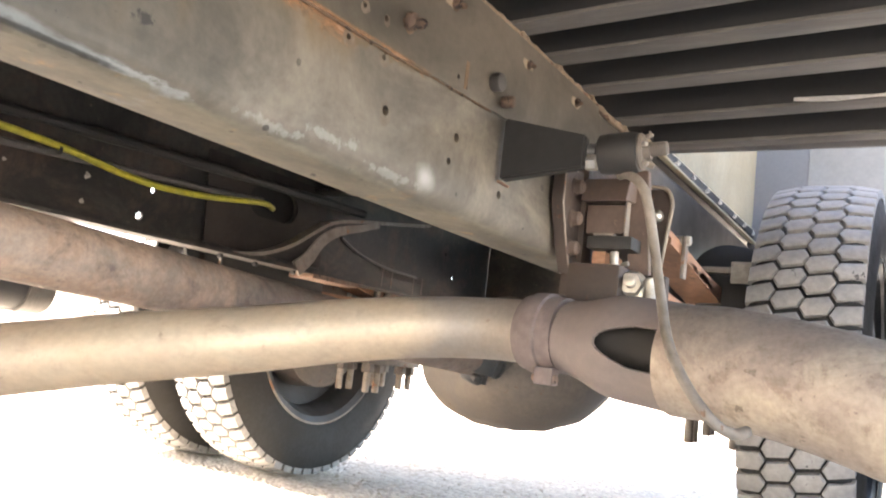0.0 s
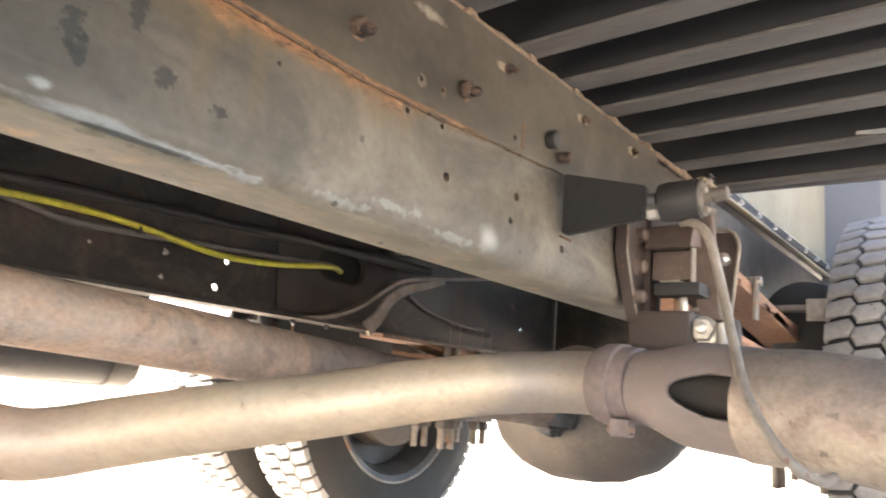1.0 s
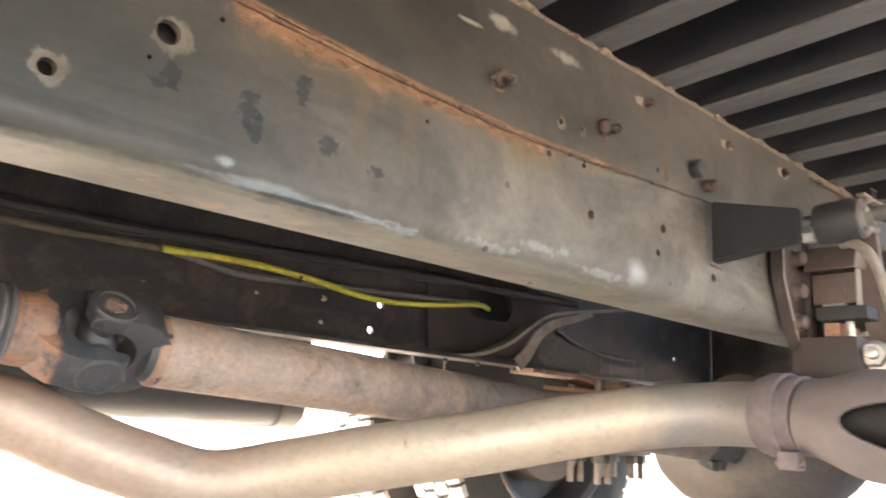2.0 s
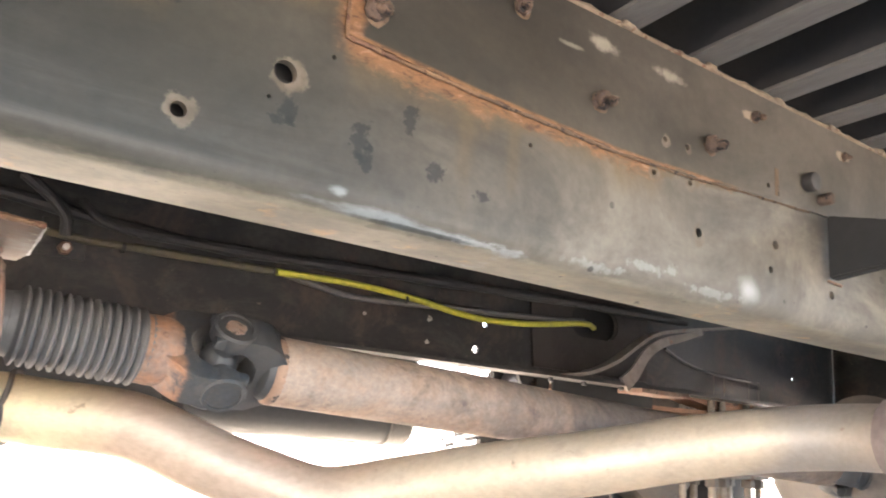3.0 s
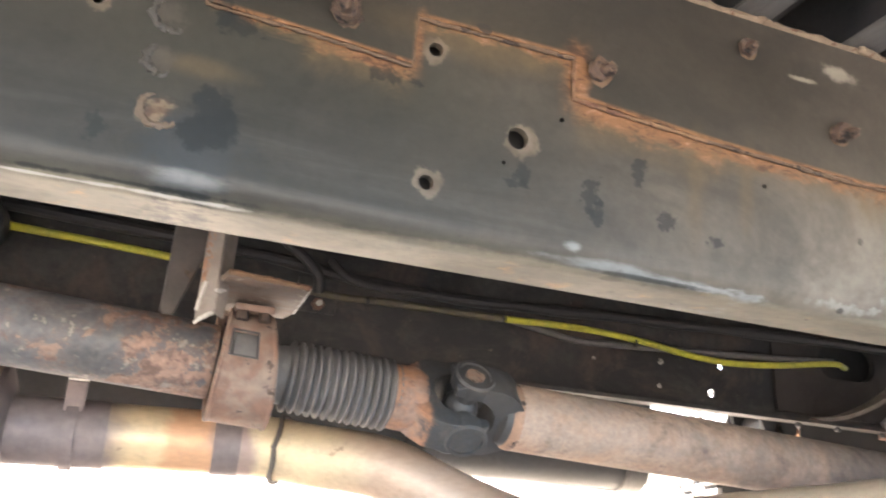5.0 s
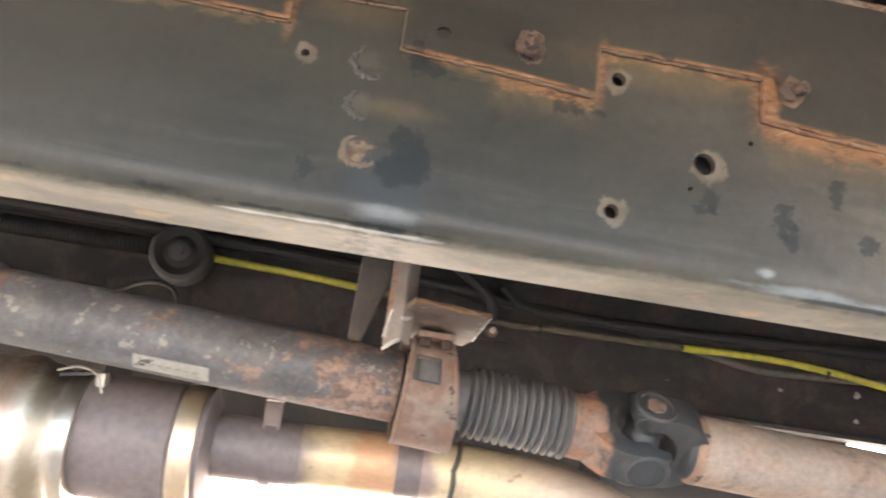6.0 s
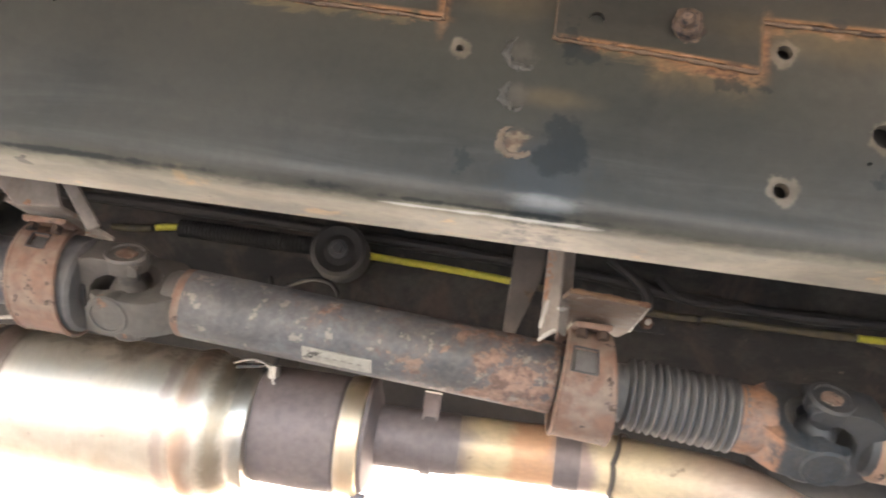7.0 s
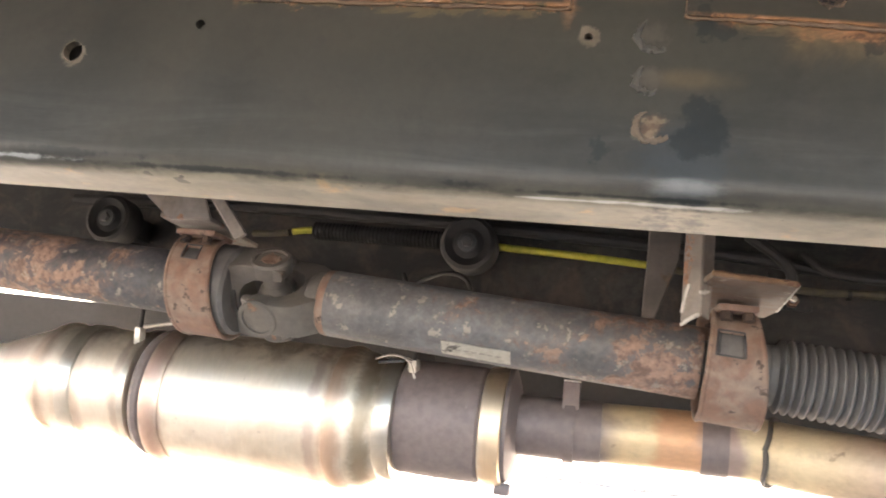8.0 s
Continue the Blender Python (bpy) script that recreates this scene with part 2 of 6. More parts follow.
def rail_paint():
    """Grey chassis paint with dust on the bottom bend, rust under the doubler, scuffs and black patches."""
    n = Nodes("weathered_grey_chassis_paint")
    large, mid, small = n.noise(3.2, 5.0, 0.6, (1, 1, 1.6), 0.4), n.noise(17.0, 5.0, 0.65), n.noise(120.0, 3.0, 0.6)
    x, z = n.axis(0), n.axis(2)

    def patches(colour, spots, paint, ragged, scale, soft, strength=1.0, stretch=(1, 1, 1)):
        for cx, cz, sx, sz in spots:
            colour = n.mix(n.math("MULTIPLY", n.spot((cx, 0, cz), (sx, 0.5, sz), ragged, scale, soft, stretch), strength), colour, paint)
        return colour

    def below(xa, za, xb, zb):
        """Depth below a sloping line, in metres, and how far along it one stands."""
        slope = (zb - za) / (xb - xa)
        line = n.math("ADD", n.math("MULTIPLY", n.math("SUBTRACT", x, xa), slope), za)
        ends = n.math("MULTIPLY", n.step(x, xa - 0.004, xa + 0.014), n.step(x, xb + 0.012, xb - 0.010))
        return n.math("SUBTRACT", line, z), ends

    colour = n.mix(n.step(large, 0.35, 0.68), (0.0150, 0.0150, 0.0130), (0.0242, 0.0234, 0.0184))
    colour = n.mix(n.math("MULTIPLY", n.step(n.noise(6.0, 5.0, 0.6, (0.5, 1, 1), 0.5), 0.42, 0.7), 0.35), colour, (0.036, 0.033, 0.027))
    colour = n.mix(n.math("MULTIPLY", n.step(mid, 0.5, 0.78), 0.22), colour, (0.050, 0.044, 0.035))
    smear = n.noise(9.0, 5.0, 0.6, (0.22, 1, 3.0), 0.2)
    colour = n.mix(n.math("MULTIPLY", n.step(smear, 0.52, 0.78), 0.18), colour, (0.060, 0.057, 0.051))
    smudge = n.noise(10.0, 7.0, 0.7, (0.8, 1, 1.2), 0.9)
    colour = n.mix(n.math("MULTIPLY", n.step(smudge, 0.50, 0.70), 0.55), colour, (0.0115, 0.0112, 0.0102))
    # wiped streaks of dust low on the web
    wiped = n.noise(13.0, 6.0, 0.62, (0.3, 1, 2.6), 0.6)
    band = n.step(n.math("ADD", z, n.math("MULTIPLY", n.math("SUBTRACT", large, 0.5), 0.10)), 0.625, 0.55)
    colour = n.mix(n.math("MULTIPLY", n.math("MULTIPLY", n.step(wiped, 0.42, 0.70), band), 0.36), colour, (0.066, 0.066, 0.061))
    # paler towards the axle: bounced sunlight painted in, mixed with patchy dust
    rear = n.step(n.math("ADD", x, n.math("MULTIPLY", n.math("SUBTRACT", large, 0.5), 0.6)), -0.08, 0.50)
    rear = n.math("MULTIPLY", rear, n.step(n.math("ADD", z, n.math("MULTIPLY", n.math("SUBTRACT", mid, 0.5), 0.03)), 0.685, 0.64, 0.45, 1.0))
    rear = n.math("MULTIPLY", rear, n.step(x, 1.12, 0.92, 0.1, 1.0))
    colour = n.mix(n.math("MULTIPLY", rear, n.step(n.noise(7.0, 6.0, 0.65, (0.6, 1, 1), 0.7), 0.36, 0.62, 0.30, 0.95)), colour, (0.156, 0.137, 0.112))
    # the doubler is browner and darker, most of all ahead of x 0.36
    doubler_tone = n.math("MULTIPLY", n.step(n.axis(1), -0.0028, -0.0036), n.step(x, 0.62, 0.36, 0.35, 1.0))
    colour = n.mix(n.math("MULTIPLY", doubler_tone, 0.62), colour, n.mix(n.step(n.noise(8.0, 6.0, 0.66, (0.7, 1, 1), 0.5), 0.38, 0.64), (0.0135, 0.0120, 0.0098), (0.030, 0.026, 0.020)))
    # dust on the bottom bend and flange
    wob = n.math("ADD", z, n.math("MULTIPLY", n.math("SUBTRACT", n.noise(22.0, 6.0, 0.7, (0.5, 1, 1)), 0.5), 0.012))
    low = n.math("ADD", n.math("MULTIPLY", n.step(wob, 0.5345, 0.5308), 0.8), n.math("MULTIPLY", n.step(wob, 0.5440, 0.5330), 0.2))
    colour = n.mix(n.math("MULTIPLY", low, 0.85), colour, n.mix(n.step(n.noise(14.0, 6.0, 0.7, (0.5, 1, 1), 0.4), 0.38, 0.64), (0.200, 0.181, 0.136), (0.128, 0.118, 0.095)))
    orange = n.math("MULTIPLY", low, n.step(n.noise(26.0, 4.0, 0.6), 0.6, 0.72))
    colour = n.mix(n.math("MULTIPLY", orange, 0.5), colour, (0.36, 0.22, 0.09))
    # rust bleeding below the doubler's edge: a flaking band that fades into an ochre wash
    flake = n.noise(85.0, 6.0, 0.74, (0.55, 1, 1.5), 0.5)
    rust = n.mix(n.step(flake, 0.36, 0.52), (0.050, 0.024, 0.014), (0.150, 0.074, 0.033))
    rust = n.mix(n.step(flake, 0.54, 0.66), rust, (0.235, 0.135, 0.085))
    ochre = (0.080, 0.058, 0.030)
    drift = n.math("MULTIPLY", n.math("SUBTRACT", n.noise(20.0, 7.0, 0.72, (0.8, 1, 1.3), 0.6), 0.5), 0.060)
    fray = n.math("MULTIPLY", n.math("SUBTRACT", n.noise(46.0, 7.0, 0.74, (0.7, 1, 1.4), 0.4), 0.5), 0.050)
    for xa, za, xb, zb, k in ((0.043, 0.664, 0.180, 0.6555, 1.0), (0.165, 0.656, 0.330, 0.651, 0.62), (0.320, 0.651, 0.385, 0.652, 0.8), (0.37, 0.652, 0.50, 0.657, 0.16), (-0.165, 0.662, -0.086, 0.657, 0.62), (-0.229, 0.665, -0.150, 0.661, 0.2),
                              (-0.086, 0.696, 0.043, 0.697, 0.42), (-0.567, 0.674, -0.309, 0.670, 0.14)):
        depth, ends = below(xa, za, xb, zb)
        under = n.math("MULTIPLY", n.step(depth, -0.0030, 0.0002), ends)
        wash = n.step(n.math("ADD", depth, drift), 0.050 * k, 0.002)
        colour = n.mix(n.math("MULTIPLY", n.math("MULTIPLY", wash, under), 0.62), colour, ochre)
        scale = n.step(n.math("ADD", depth, fray), 0.0245 * k, 0.0100 * k - 0.002)
        colour = n.mix(n.math("MULTIPLY", n.math("MULTIPLY", scale, under), 0.9), colour, rust)
    colour = patches(colour, [(0.155, 0.612, 0.008, 0.040), (0.205, 0.618, 0.006, 0.030), (0.335, 0.628, 0.022, 0.016), (-0.03, 0.684, 0.07, 0.012), (-0.265, 0.690, 0.028, 0.012), (-0.226, 0.618, 0.022, 0.006)], ochre, 0.5, 18.0, 0.8, 0.4)
    colour = patches(colour, [(0.044, 0.682, 0.010, 0.022), (-0.083, 0.677, 0.004, 0.018), (-0.31, 0.685, 0.004, 0.02), (-0.567, 0.69, 0.004, 0.016)], rust, 0.5, 45.0, 0.7, 0.8)
    # black patches and tar spots
    black = (0.0055, 0.0075, 0.0085)
    colour = patches(colour, [(-0.222, 0.560, 0.030, 0.026), (-0.226, 0.548, 0.022, 0.016)], (0.0185, 0.0215, 0.0235), 0.7, 60.0, 0.5, 0.7)
    colour = patches(colour, [(-0.214, 0.592, 0.013, 0.015), (-0.205, 0.586, 0.008, 0.009), (-0.219, 0.574, 0.017, 0.012)], black, 0.5, 55.0, 0.2, 0.9)
    colour = patches(colour, [(-0.222, 0.5425, 0.018, 0.0046)], (0.105, 0.112, 0.114), 0.4, 60.0, 0.7, 0.85, (0.4, 1, 1.5))
    colour = patches(colour, [(-0.206, 0.655, 0.016, 0.006), (-0.217, 0.665, 0.006, 0.012), (-0.10, 0.645, 0.016, 0.005), (0.062, 0.588, 0.006, 0.013),
                              (0.068, 0.574, 0.005, 0.010), (0.006, 0.592, 0.007, 0.008), (0.002, 0.585, 0.009, 0.003), (0.104, 0.617, 0.005, 0.010), (-0.282, 0.565, 0.006, 0.007), (0.13, 0.580, 0.006, 0.007), (0.175, 0.572, 0.006, 0.005)], black, 1.25, 95.0, 0.3, 0.7)
    colour = patches(colour, [(-0.70, 0.541, 0.05, 0.003), (-0.56, 0.5355, 0.10, 0.0014), (-0.37, 0.536, 0.012, 0.002), (-0.25, 0.5345, 0.06, 0.0010)], black, 0.8, 60.0, 0.5, 0.75)
    # pale scuffs along the bend, and chipped paint above them
    colour = patches(colour, [(0.085, 0.5372, 0.035, 0.0026), (0.135, 0.5352, 0.040, 0.0024), (0.05, 0.546, 0.005, 0.003)], (0.150, 0.163, 0.165), 0.8, 60.0, 0.8, 0.85, (0.35, 1, 1.3))
    colour = patches(colour, [(0.175, 0.5345, 0.026, 0.0020), (0.205, 0.5345, 0.018, 0.0030), (-0.755, 0.5365, 0.055, 0.0016)], (0.215, 0.225, 0.225), 1.0, 70.0, 0.5, 0.85, (0.5, 1, 1.2))
    colour = patches(colour, [(-0.235, 0.5318, 0.045, 0.0008), (-0.30, 0.5316, 0.03, 0.0005)], (0.40, 0.385, 0.35), 0.7, 80.0, 0.4, 0.9, (0.4, 1, 1))
    colour = patches(colour, [(0.12, 0.5335, 0.05, 0.0014)], black, 0.5, 60.0, 0.4, 0.7, (0.4, 1, 1))
    colour = patches(colour, [(0.37, 0.549, 0.018, 0.004), (0.30, 0.539, 0.03, 0.003), (0.47, 0.541, 0.03, 0.003), (0.405, 0.553, 0.008, 0.004)], (0.22, 0.225, 0.22), 1.3, 95.0, 0.5, 0.45)
    colour = patches(colour, [(0.527, 0.553, 0.013, 0.011)], (0.30, 0.30, 0.29), 0.35, 60.0, 0.9, 0.75)
    colour = patches(colour, [(0.302, 0.748, 0.014, 0.0050), (0.400, 0.748, 0.018, 0.0040), (0.262, 0.733, 0.010, 0.002)], (0.185, 0.172, 0.140), 0.8, 70.0, 0.7, 0.75)
    colour = patches(colour, [(0.53, 0.745, 0.012, 0.005), (0.717, 0.748, 0.012, 0.005), (0.875, 0.752, 0.014, 0.006)], (0.25, 0.20, 0.15), 0.5, 60.0, 0.3, 0.8)
    # bare metal and old primer left inside the weld scars
    colour = patches(colour, [(-0.2465, 0.5835, 0.0085, 0.0080), (-0.2515, 0.579, 0.006, 0.006)], n.mix(n.step(n.noise(140.0, 3.0, 0.6), 0.42, 0.6), (0.125, 0.095, 0.062), (0.075, 0.042, 0.024)), 0.7, 70.0, 0.4, 0.75)
    colour = patches(colour, [(-0.250, 0.650, 0.0095, 0.0080), (-0.251, 0.618, 0.0080, 0.0070)], (0.050, 0.044, 0.036), 0.7, 70.0, 0.5, 0.6)
    # scraped rings round the bolt holes
    ring = n.mix(n.step(n.noise(60.0, 3.0, 0.6), 0.4, 0.65), (0.115, 0.096, 0.074), (0.07, 0.054, 0.039))
    colour = patches(colour, [(0.0035, 0.6185, 0.0136, 0.0132), (-0.0655, 0.5715, 0.0104, 0.0104), (0.446, 0.595, 0.0085, 0.011), (-0.293, 0.648, 0.008, 0.008), (-0.069, 0.672, 0.009, 0.011), (0.392, 0.677, 0.006, 0.007), (0.4255, 0.678, 0.005, 0.006), (0.433, 0.645, 0.007, 0.008),
                              (0.379, 0.643, 0.008, 0.007), (-0.767, 0.567, 0.011, 0.011), (-0.701, 0.624, 0.0105, 0.0105), (0.577, 0.610, 0.007, 0.008)], ring, 0.42, 75.0, 0.16, 0.8)
    # the rail turns almost black beyond x 1.22
    dark_end = n.step(n.math("ADD", x, n.math("MULTIPLY", n.math("SUBTRACT", mid, 0.5), 0.5)), 1.22, 1.50)
    colour = n.mix(n.math("MULTIPLY", dark_end, 0.92), colour, (0.011, 0.0095, 0.0085))
    colour = n.mix(n.math("MULTIPLY", n.step(x, 0.98, 1.04), n.step(x, 1.50, 1.22, 0.0, 0.8)), colour, (0.070, 0.062, 0.053))
    specks = n.step(n.noise(150.0, 2.0, 0.5), 0.72, 0.76)
    colour = n.mix(n.math("MULTIPLY", specks, 0.5), colour, (0.025, 0.024, 0.022))
    dots = n.step(n.noise(48.0, 1.0, 0.4), 0.735, 0.75)
    colour = n.mix(n.math("MULTIPLY", dots, n.step(large, 0.45, 0.6, 0.0, 0.8)), colour, (0.02, 0.019, 0.018))
    colour = n.node("ShaderNodeVectorMath", [colour, n.step(small, 0.25, 0.75, 0.92, 1.08)], operation="MULTIPLY").outputs[0]
    rough = n.step(n.math("ADD", large, n.math("MULTIPLY", mid, 0.4)), 0.5, 0.9, 0.42, 0.60)
    height = n.math("ADD", n.math("MULTIPLY", mid, 1.0), n.math("MULTIPLY", small, 0.2))
    n.bsdf.inputs["Specular IOR Level"].default_value = 0.28
    return n.finish(colour, rough, 0.0, height, 0.2, 0.002)


m_rail = rail_paint()


def far_paint():
    """Black frame paint under patchy grey-green dust, brown rust blooms and pale specks."""
    n = Nodes("black_frame_paint")
    large, mid, small = n.noise(5.0, 6.0, 0.68, (1, 1, 1.5), 0.6), n.noise(24.0, 6.0, 0.7), n.noise(110.0, 3.0, 0.6)
    colour = n.mix(n.step(large, 0.44, 0.60), (0.0085, 0.0092, 0.0098), (0.042, 0.041, 0.037))
    colour = n.mix(n.math("MULTIPLY", n.step(n.noise(9.0, 6.0, 0.7, (1, 1, 1), 0.8), 0.47, 0.65), 0.7), colour, (0.066, 0.045, 0.035))
    colour = n.mix(n.math("MULTIPLY", n.step(mid, 0.50, 0.68), 0.55), colour, (0.018, 0.017, 0.017))
    colour = n.mix(n.math("MULTIPLY", n.step(n.noise(60.0, 4.0, 0.6), 0.66, 0.72), 0.6), colour, (0.17, 0.14, 0.11))
    colour = n.node("ShaderNodeVectorMath", [colour, n.step(small, 0.25, 0.75, 0.8, 1.2)], operation="MULTIPLY").outputs[0]
    return n.finish(colour, n.step(large, 0.35, 0.65, 0.45, 0.75), 0.0, n.math("ADD", mid, n.math("MULTIPLY", small, 0.3)), 0.35)


def shaft_paint(name, base, rust, gradient, level):
    """Peeling paint over rust: gradient gives the x where rust is thin and where it is thick."""
    n = Nodes(name)
    x = n.axis(0)
    large, mid, fine = n.noise(11.0, 5.0, 0.62, (1, 1, 1), 0.5), n.noise(42.0, 7.0, 0.72, (1, 1, 1), 0.4), n.noise(150.0, 3.0, 0.6)
    colour = n.mix(n.step(large, 0.38, 0.66), base, tuple(1.9 * c for c in base))
    colour = n.mix(n.math("MULTIPLY", n.step(n.noise(26.0, 6.0, 0.7), 0.52, 0.66), 0.45), colour, (0.15, 0.13, 0.115))
    amount = n.step(x, gradient[0], gradient[1], -0.06, 0.06)
    field = n.math("ADD", n.math("ADD", n.math("MULTIPLY", large, 0.55), n.math("MULTIPLY", mid, 0.45)), amount)
    mask = n.step(field, level, level + 0.035)
    halo = n.step(field, level - 0.06, level + 0.02)
    rusty = n.mix(n.step(n.noise(80.0, 5.0, 0.7), 0.40, 0.62), rust, tuple(0.5 * c for c in rust))
    colour = n.mix(n.math("MULTIPLY", halo, 0.45), colour, tuple(0.45 * c for c in rust))
    colour = n.mix(n.math("MULTIPLY", mask, 0.9), colour, rusty)
    pale = n.step(n.noise(58.0, 4.0, 0.65), 0.595, 0.655)
    colour = n.mix(n.math("MULTIPLY", pale, 0.55), colour, (0.30, 0.262, 0.22))
    dust = n.step(n.noise(19.0, 7.0, 0.74, (0.8, 1, 1), 0.5), 0.48, 0.68)
    colour = n.mix(n.math("MULTIPLY", dust, 0.4), colour, (0.125, 0.112, 0.102))
    colour = n.node("ShaderNodeVectorMath", [colour, n.step(fine, 0.25, 0.75, 0.82, 1.18)], operation="MULTIPLY").outputs[0]
    rough = n.math("MAXIMUM", n.step(large, 0.35, 0.65, 0.42, 0.62), n.math("MULTIPLY", mask, 0.85))
    return n.finish(colour, rough, 0.0, n.math("SUBTRACT", fine, n.math("MULTIPLY", mask, 0.6)), 0.35)


def rear_shaft_paint():
    """Brown rusted tube, mottled grey, with the shade near the axle painted in as dark brown."""
    n = Nodes("rusty_shaft_tube")
    large, mid, fine = n.noise(7.0, 6.0, 0.66, (1, 1, 1), 0.7), n.noise(30.0, 6.0, 0.7, (1, 1, 1), 0.3), n.noise(140.0, 3.0, 0.6)
    colour = n.mix(n.step(large, 0.36, 0.64), (0.35, 0.245, 0.18), (0.25, 0.20, 0.165))
    colour = n.mix(n.math("MULTIPLY", n.step(mid, 0.46, 0.64), 0.55), colour, (0.29, 0.195, 0.14))
    colour = n.mix(n.math("MULTIPLY", n.step(n.noise(16.0, 6.0, 0.7, (1, 1, 1), 0.5), 0.53, 0.66), 0.7), colour, (0.115, 0.088, 0.075))
    # shading by the differential, put into the tube's colour
    axle_shade = n.step(n.math("ADD", n.axis(0), n.math("MULTIPLY", n.math("SUBTRACT", large, 0.5), 0.9)), 0.28, 0.85)
    colour = n.mix(n.math("MULTIPLY", axle_shade, 0.7), colour, (0.085, 0.067, 0.058))
    colour = n.node("ShaderNodeVectorMath", [colour, n.step(fine, 0.25, 0.75, 0.85, 1.15)], operation="MULTIPLY").outputs[0]
    return n.finish(colour, n.step(mid, 0.35, 0.65, 0.55, 0.85), 0.0, n.math("ADD", mid, n.math("MULTIPLY", fine, 0.4)), 0.3)


def pipe_paint():
    """Aluminised pipe: straw and plum heat tints at the filter's end, rosy tan in the bend, grey-brown by the coupling."""
    n = Nodes("aluminised_exhaust_pipe")
    large, mid, fine = n.noise(8.0, 5.0, 0.6, (1, 1, 1), 0.5), n.noise(34.0, 6.0, 0.7), n.noise(160.0, 3.0, 0.6, (0.35, 1, 1))
    x = n.math("ADD", n.axis(0), n.math("MULTIPLY", n.math("SUBTRACT", large, 0.5), 0.08))
    colour = n.mix(n.step(x, -0.285, -0.232), (0.165, 0.132, 0.126), (0.60, 0.455, 0.275))
    colour = n.mix(n.step(x, -0.205, -0.185), colour, (0.56, 0.33, 0.19))
    colour = n.mix(n.step(x, -0.150, -0.125), colour, (0.30, 0.225, 0.20))
    colour = n.mix(n.step(x, -0.095, -0.075), colour, (0.60, 0.485, 0.315))
    colour = n.mix(n.step(x, -0.02, 0.08), colour, (0.44, 0.33, 0.25))
    colour = n.mix(n.step(x, 0.20, 0.42), colour, (0.50, 0.395, 0.28))
    colour = n.mix(n.math("MULTIPLY", n.step(x, 0.685, 0.735), 0.9), colour, (0.27, 0.235, 0.205))
    colour = n.mix(n.math("MULTIPLY", n.step(mid, 0.50, 0.70), 0.35), colour, (0.33, 0.25, 0.19))
    colour = n.mix(n.math("MULTIPLY", n.step(n.noise(55.0, 3.0, 0.5), 0.70, 0.76), 0.6), colour, (0.20, 0.14, 0.10))
    colour = n.node("ShaderNodeVectorMath", [colour, n.step(fine, 0.25, 0.75, 0.93, 1.07)], operation="MULTIPLY").outputs[0]
    return n.finish(colour, n.step(n.math("ADD", large, n.math("MULTIPLY", mid, 0.5)), 0.55, 0.95, 0.46, 0.66), 0.4, n.math("ADD", n.math("MULTIPLY", mid, 0.6), fine), 0.10)


def tail_paint():
    """Road-dirty tail pipe: tan metal under brown and dark smudges, darker towards the top."""
    n = Nodes("dirty_tail_pipe")
    large, mid, fine = n.noise(10.0, 6.0, 0.66, (1, 1, 1), 0.6), n.noise(40.0, 6.0, 0.7), n.noise(170.0, 3.0, 0.6)
    colour = n.mix(n.step(large, 0.36, 0.62), (0.43, 0.36, 0.28), (0.31, 0.25, 0.205))
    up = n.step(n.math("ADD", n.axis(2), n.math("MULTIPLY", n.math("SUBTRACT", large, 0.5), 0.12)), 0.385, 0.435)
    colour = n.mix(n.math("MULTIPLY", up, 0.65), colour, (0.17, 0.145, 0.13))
    colour = n.mix(n.math("MULTIPLY", n.step(mid, 0.52, 0.66), 0.45), colour, (0.17, 0.125, 0.095))
    colour = n.mix(n.math("MULTIPLY", n.step(n.noise(70.0, 3.0, 0.5), 0.66, 0.72), 0.6), colour, (0.10, 0.075, 0.06))
    colour = n.node("ShaderNodeVectorMath", [colour, n.step(fine, 0.25, 0.75, 0.9, 1.1)], operation="MULTIPLY").outputs[0]
    return n.finish(colour, n.step(mid, 0.35, 0.65, 0.48, 0.75), 0.3, n.math("ADD", mid, fine), 0.15)


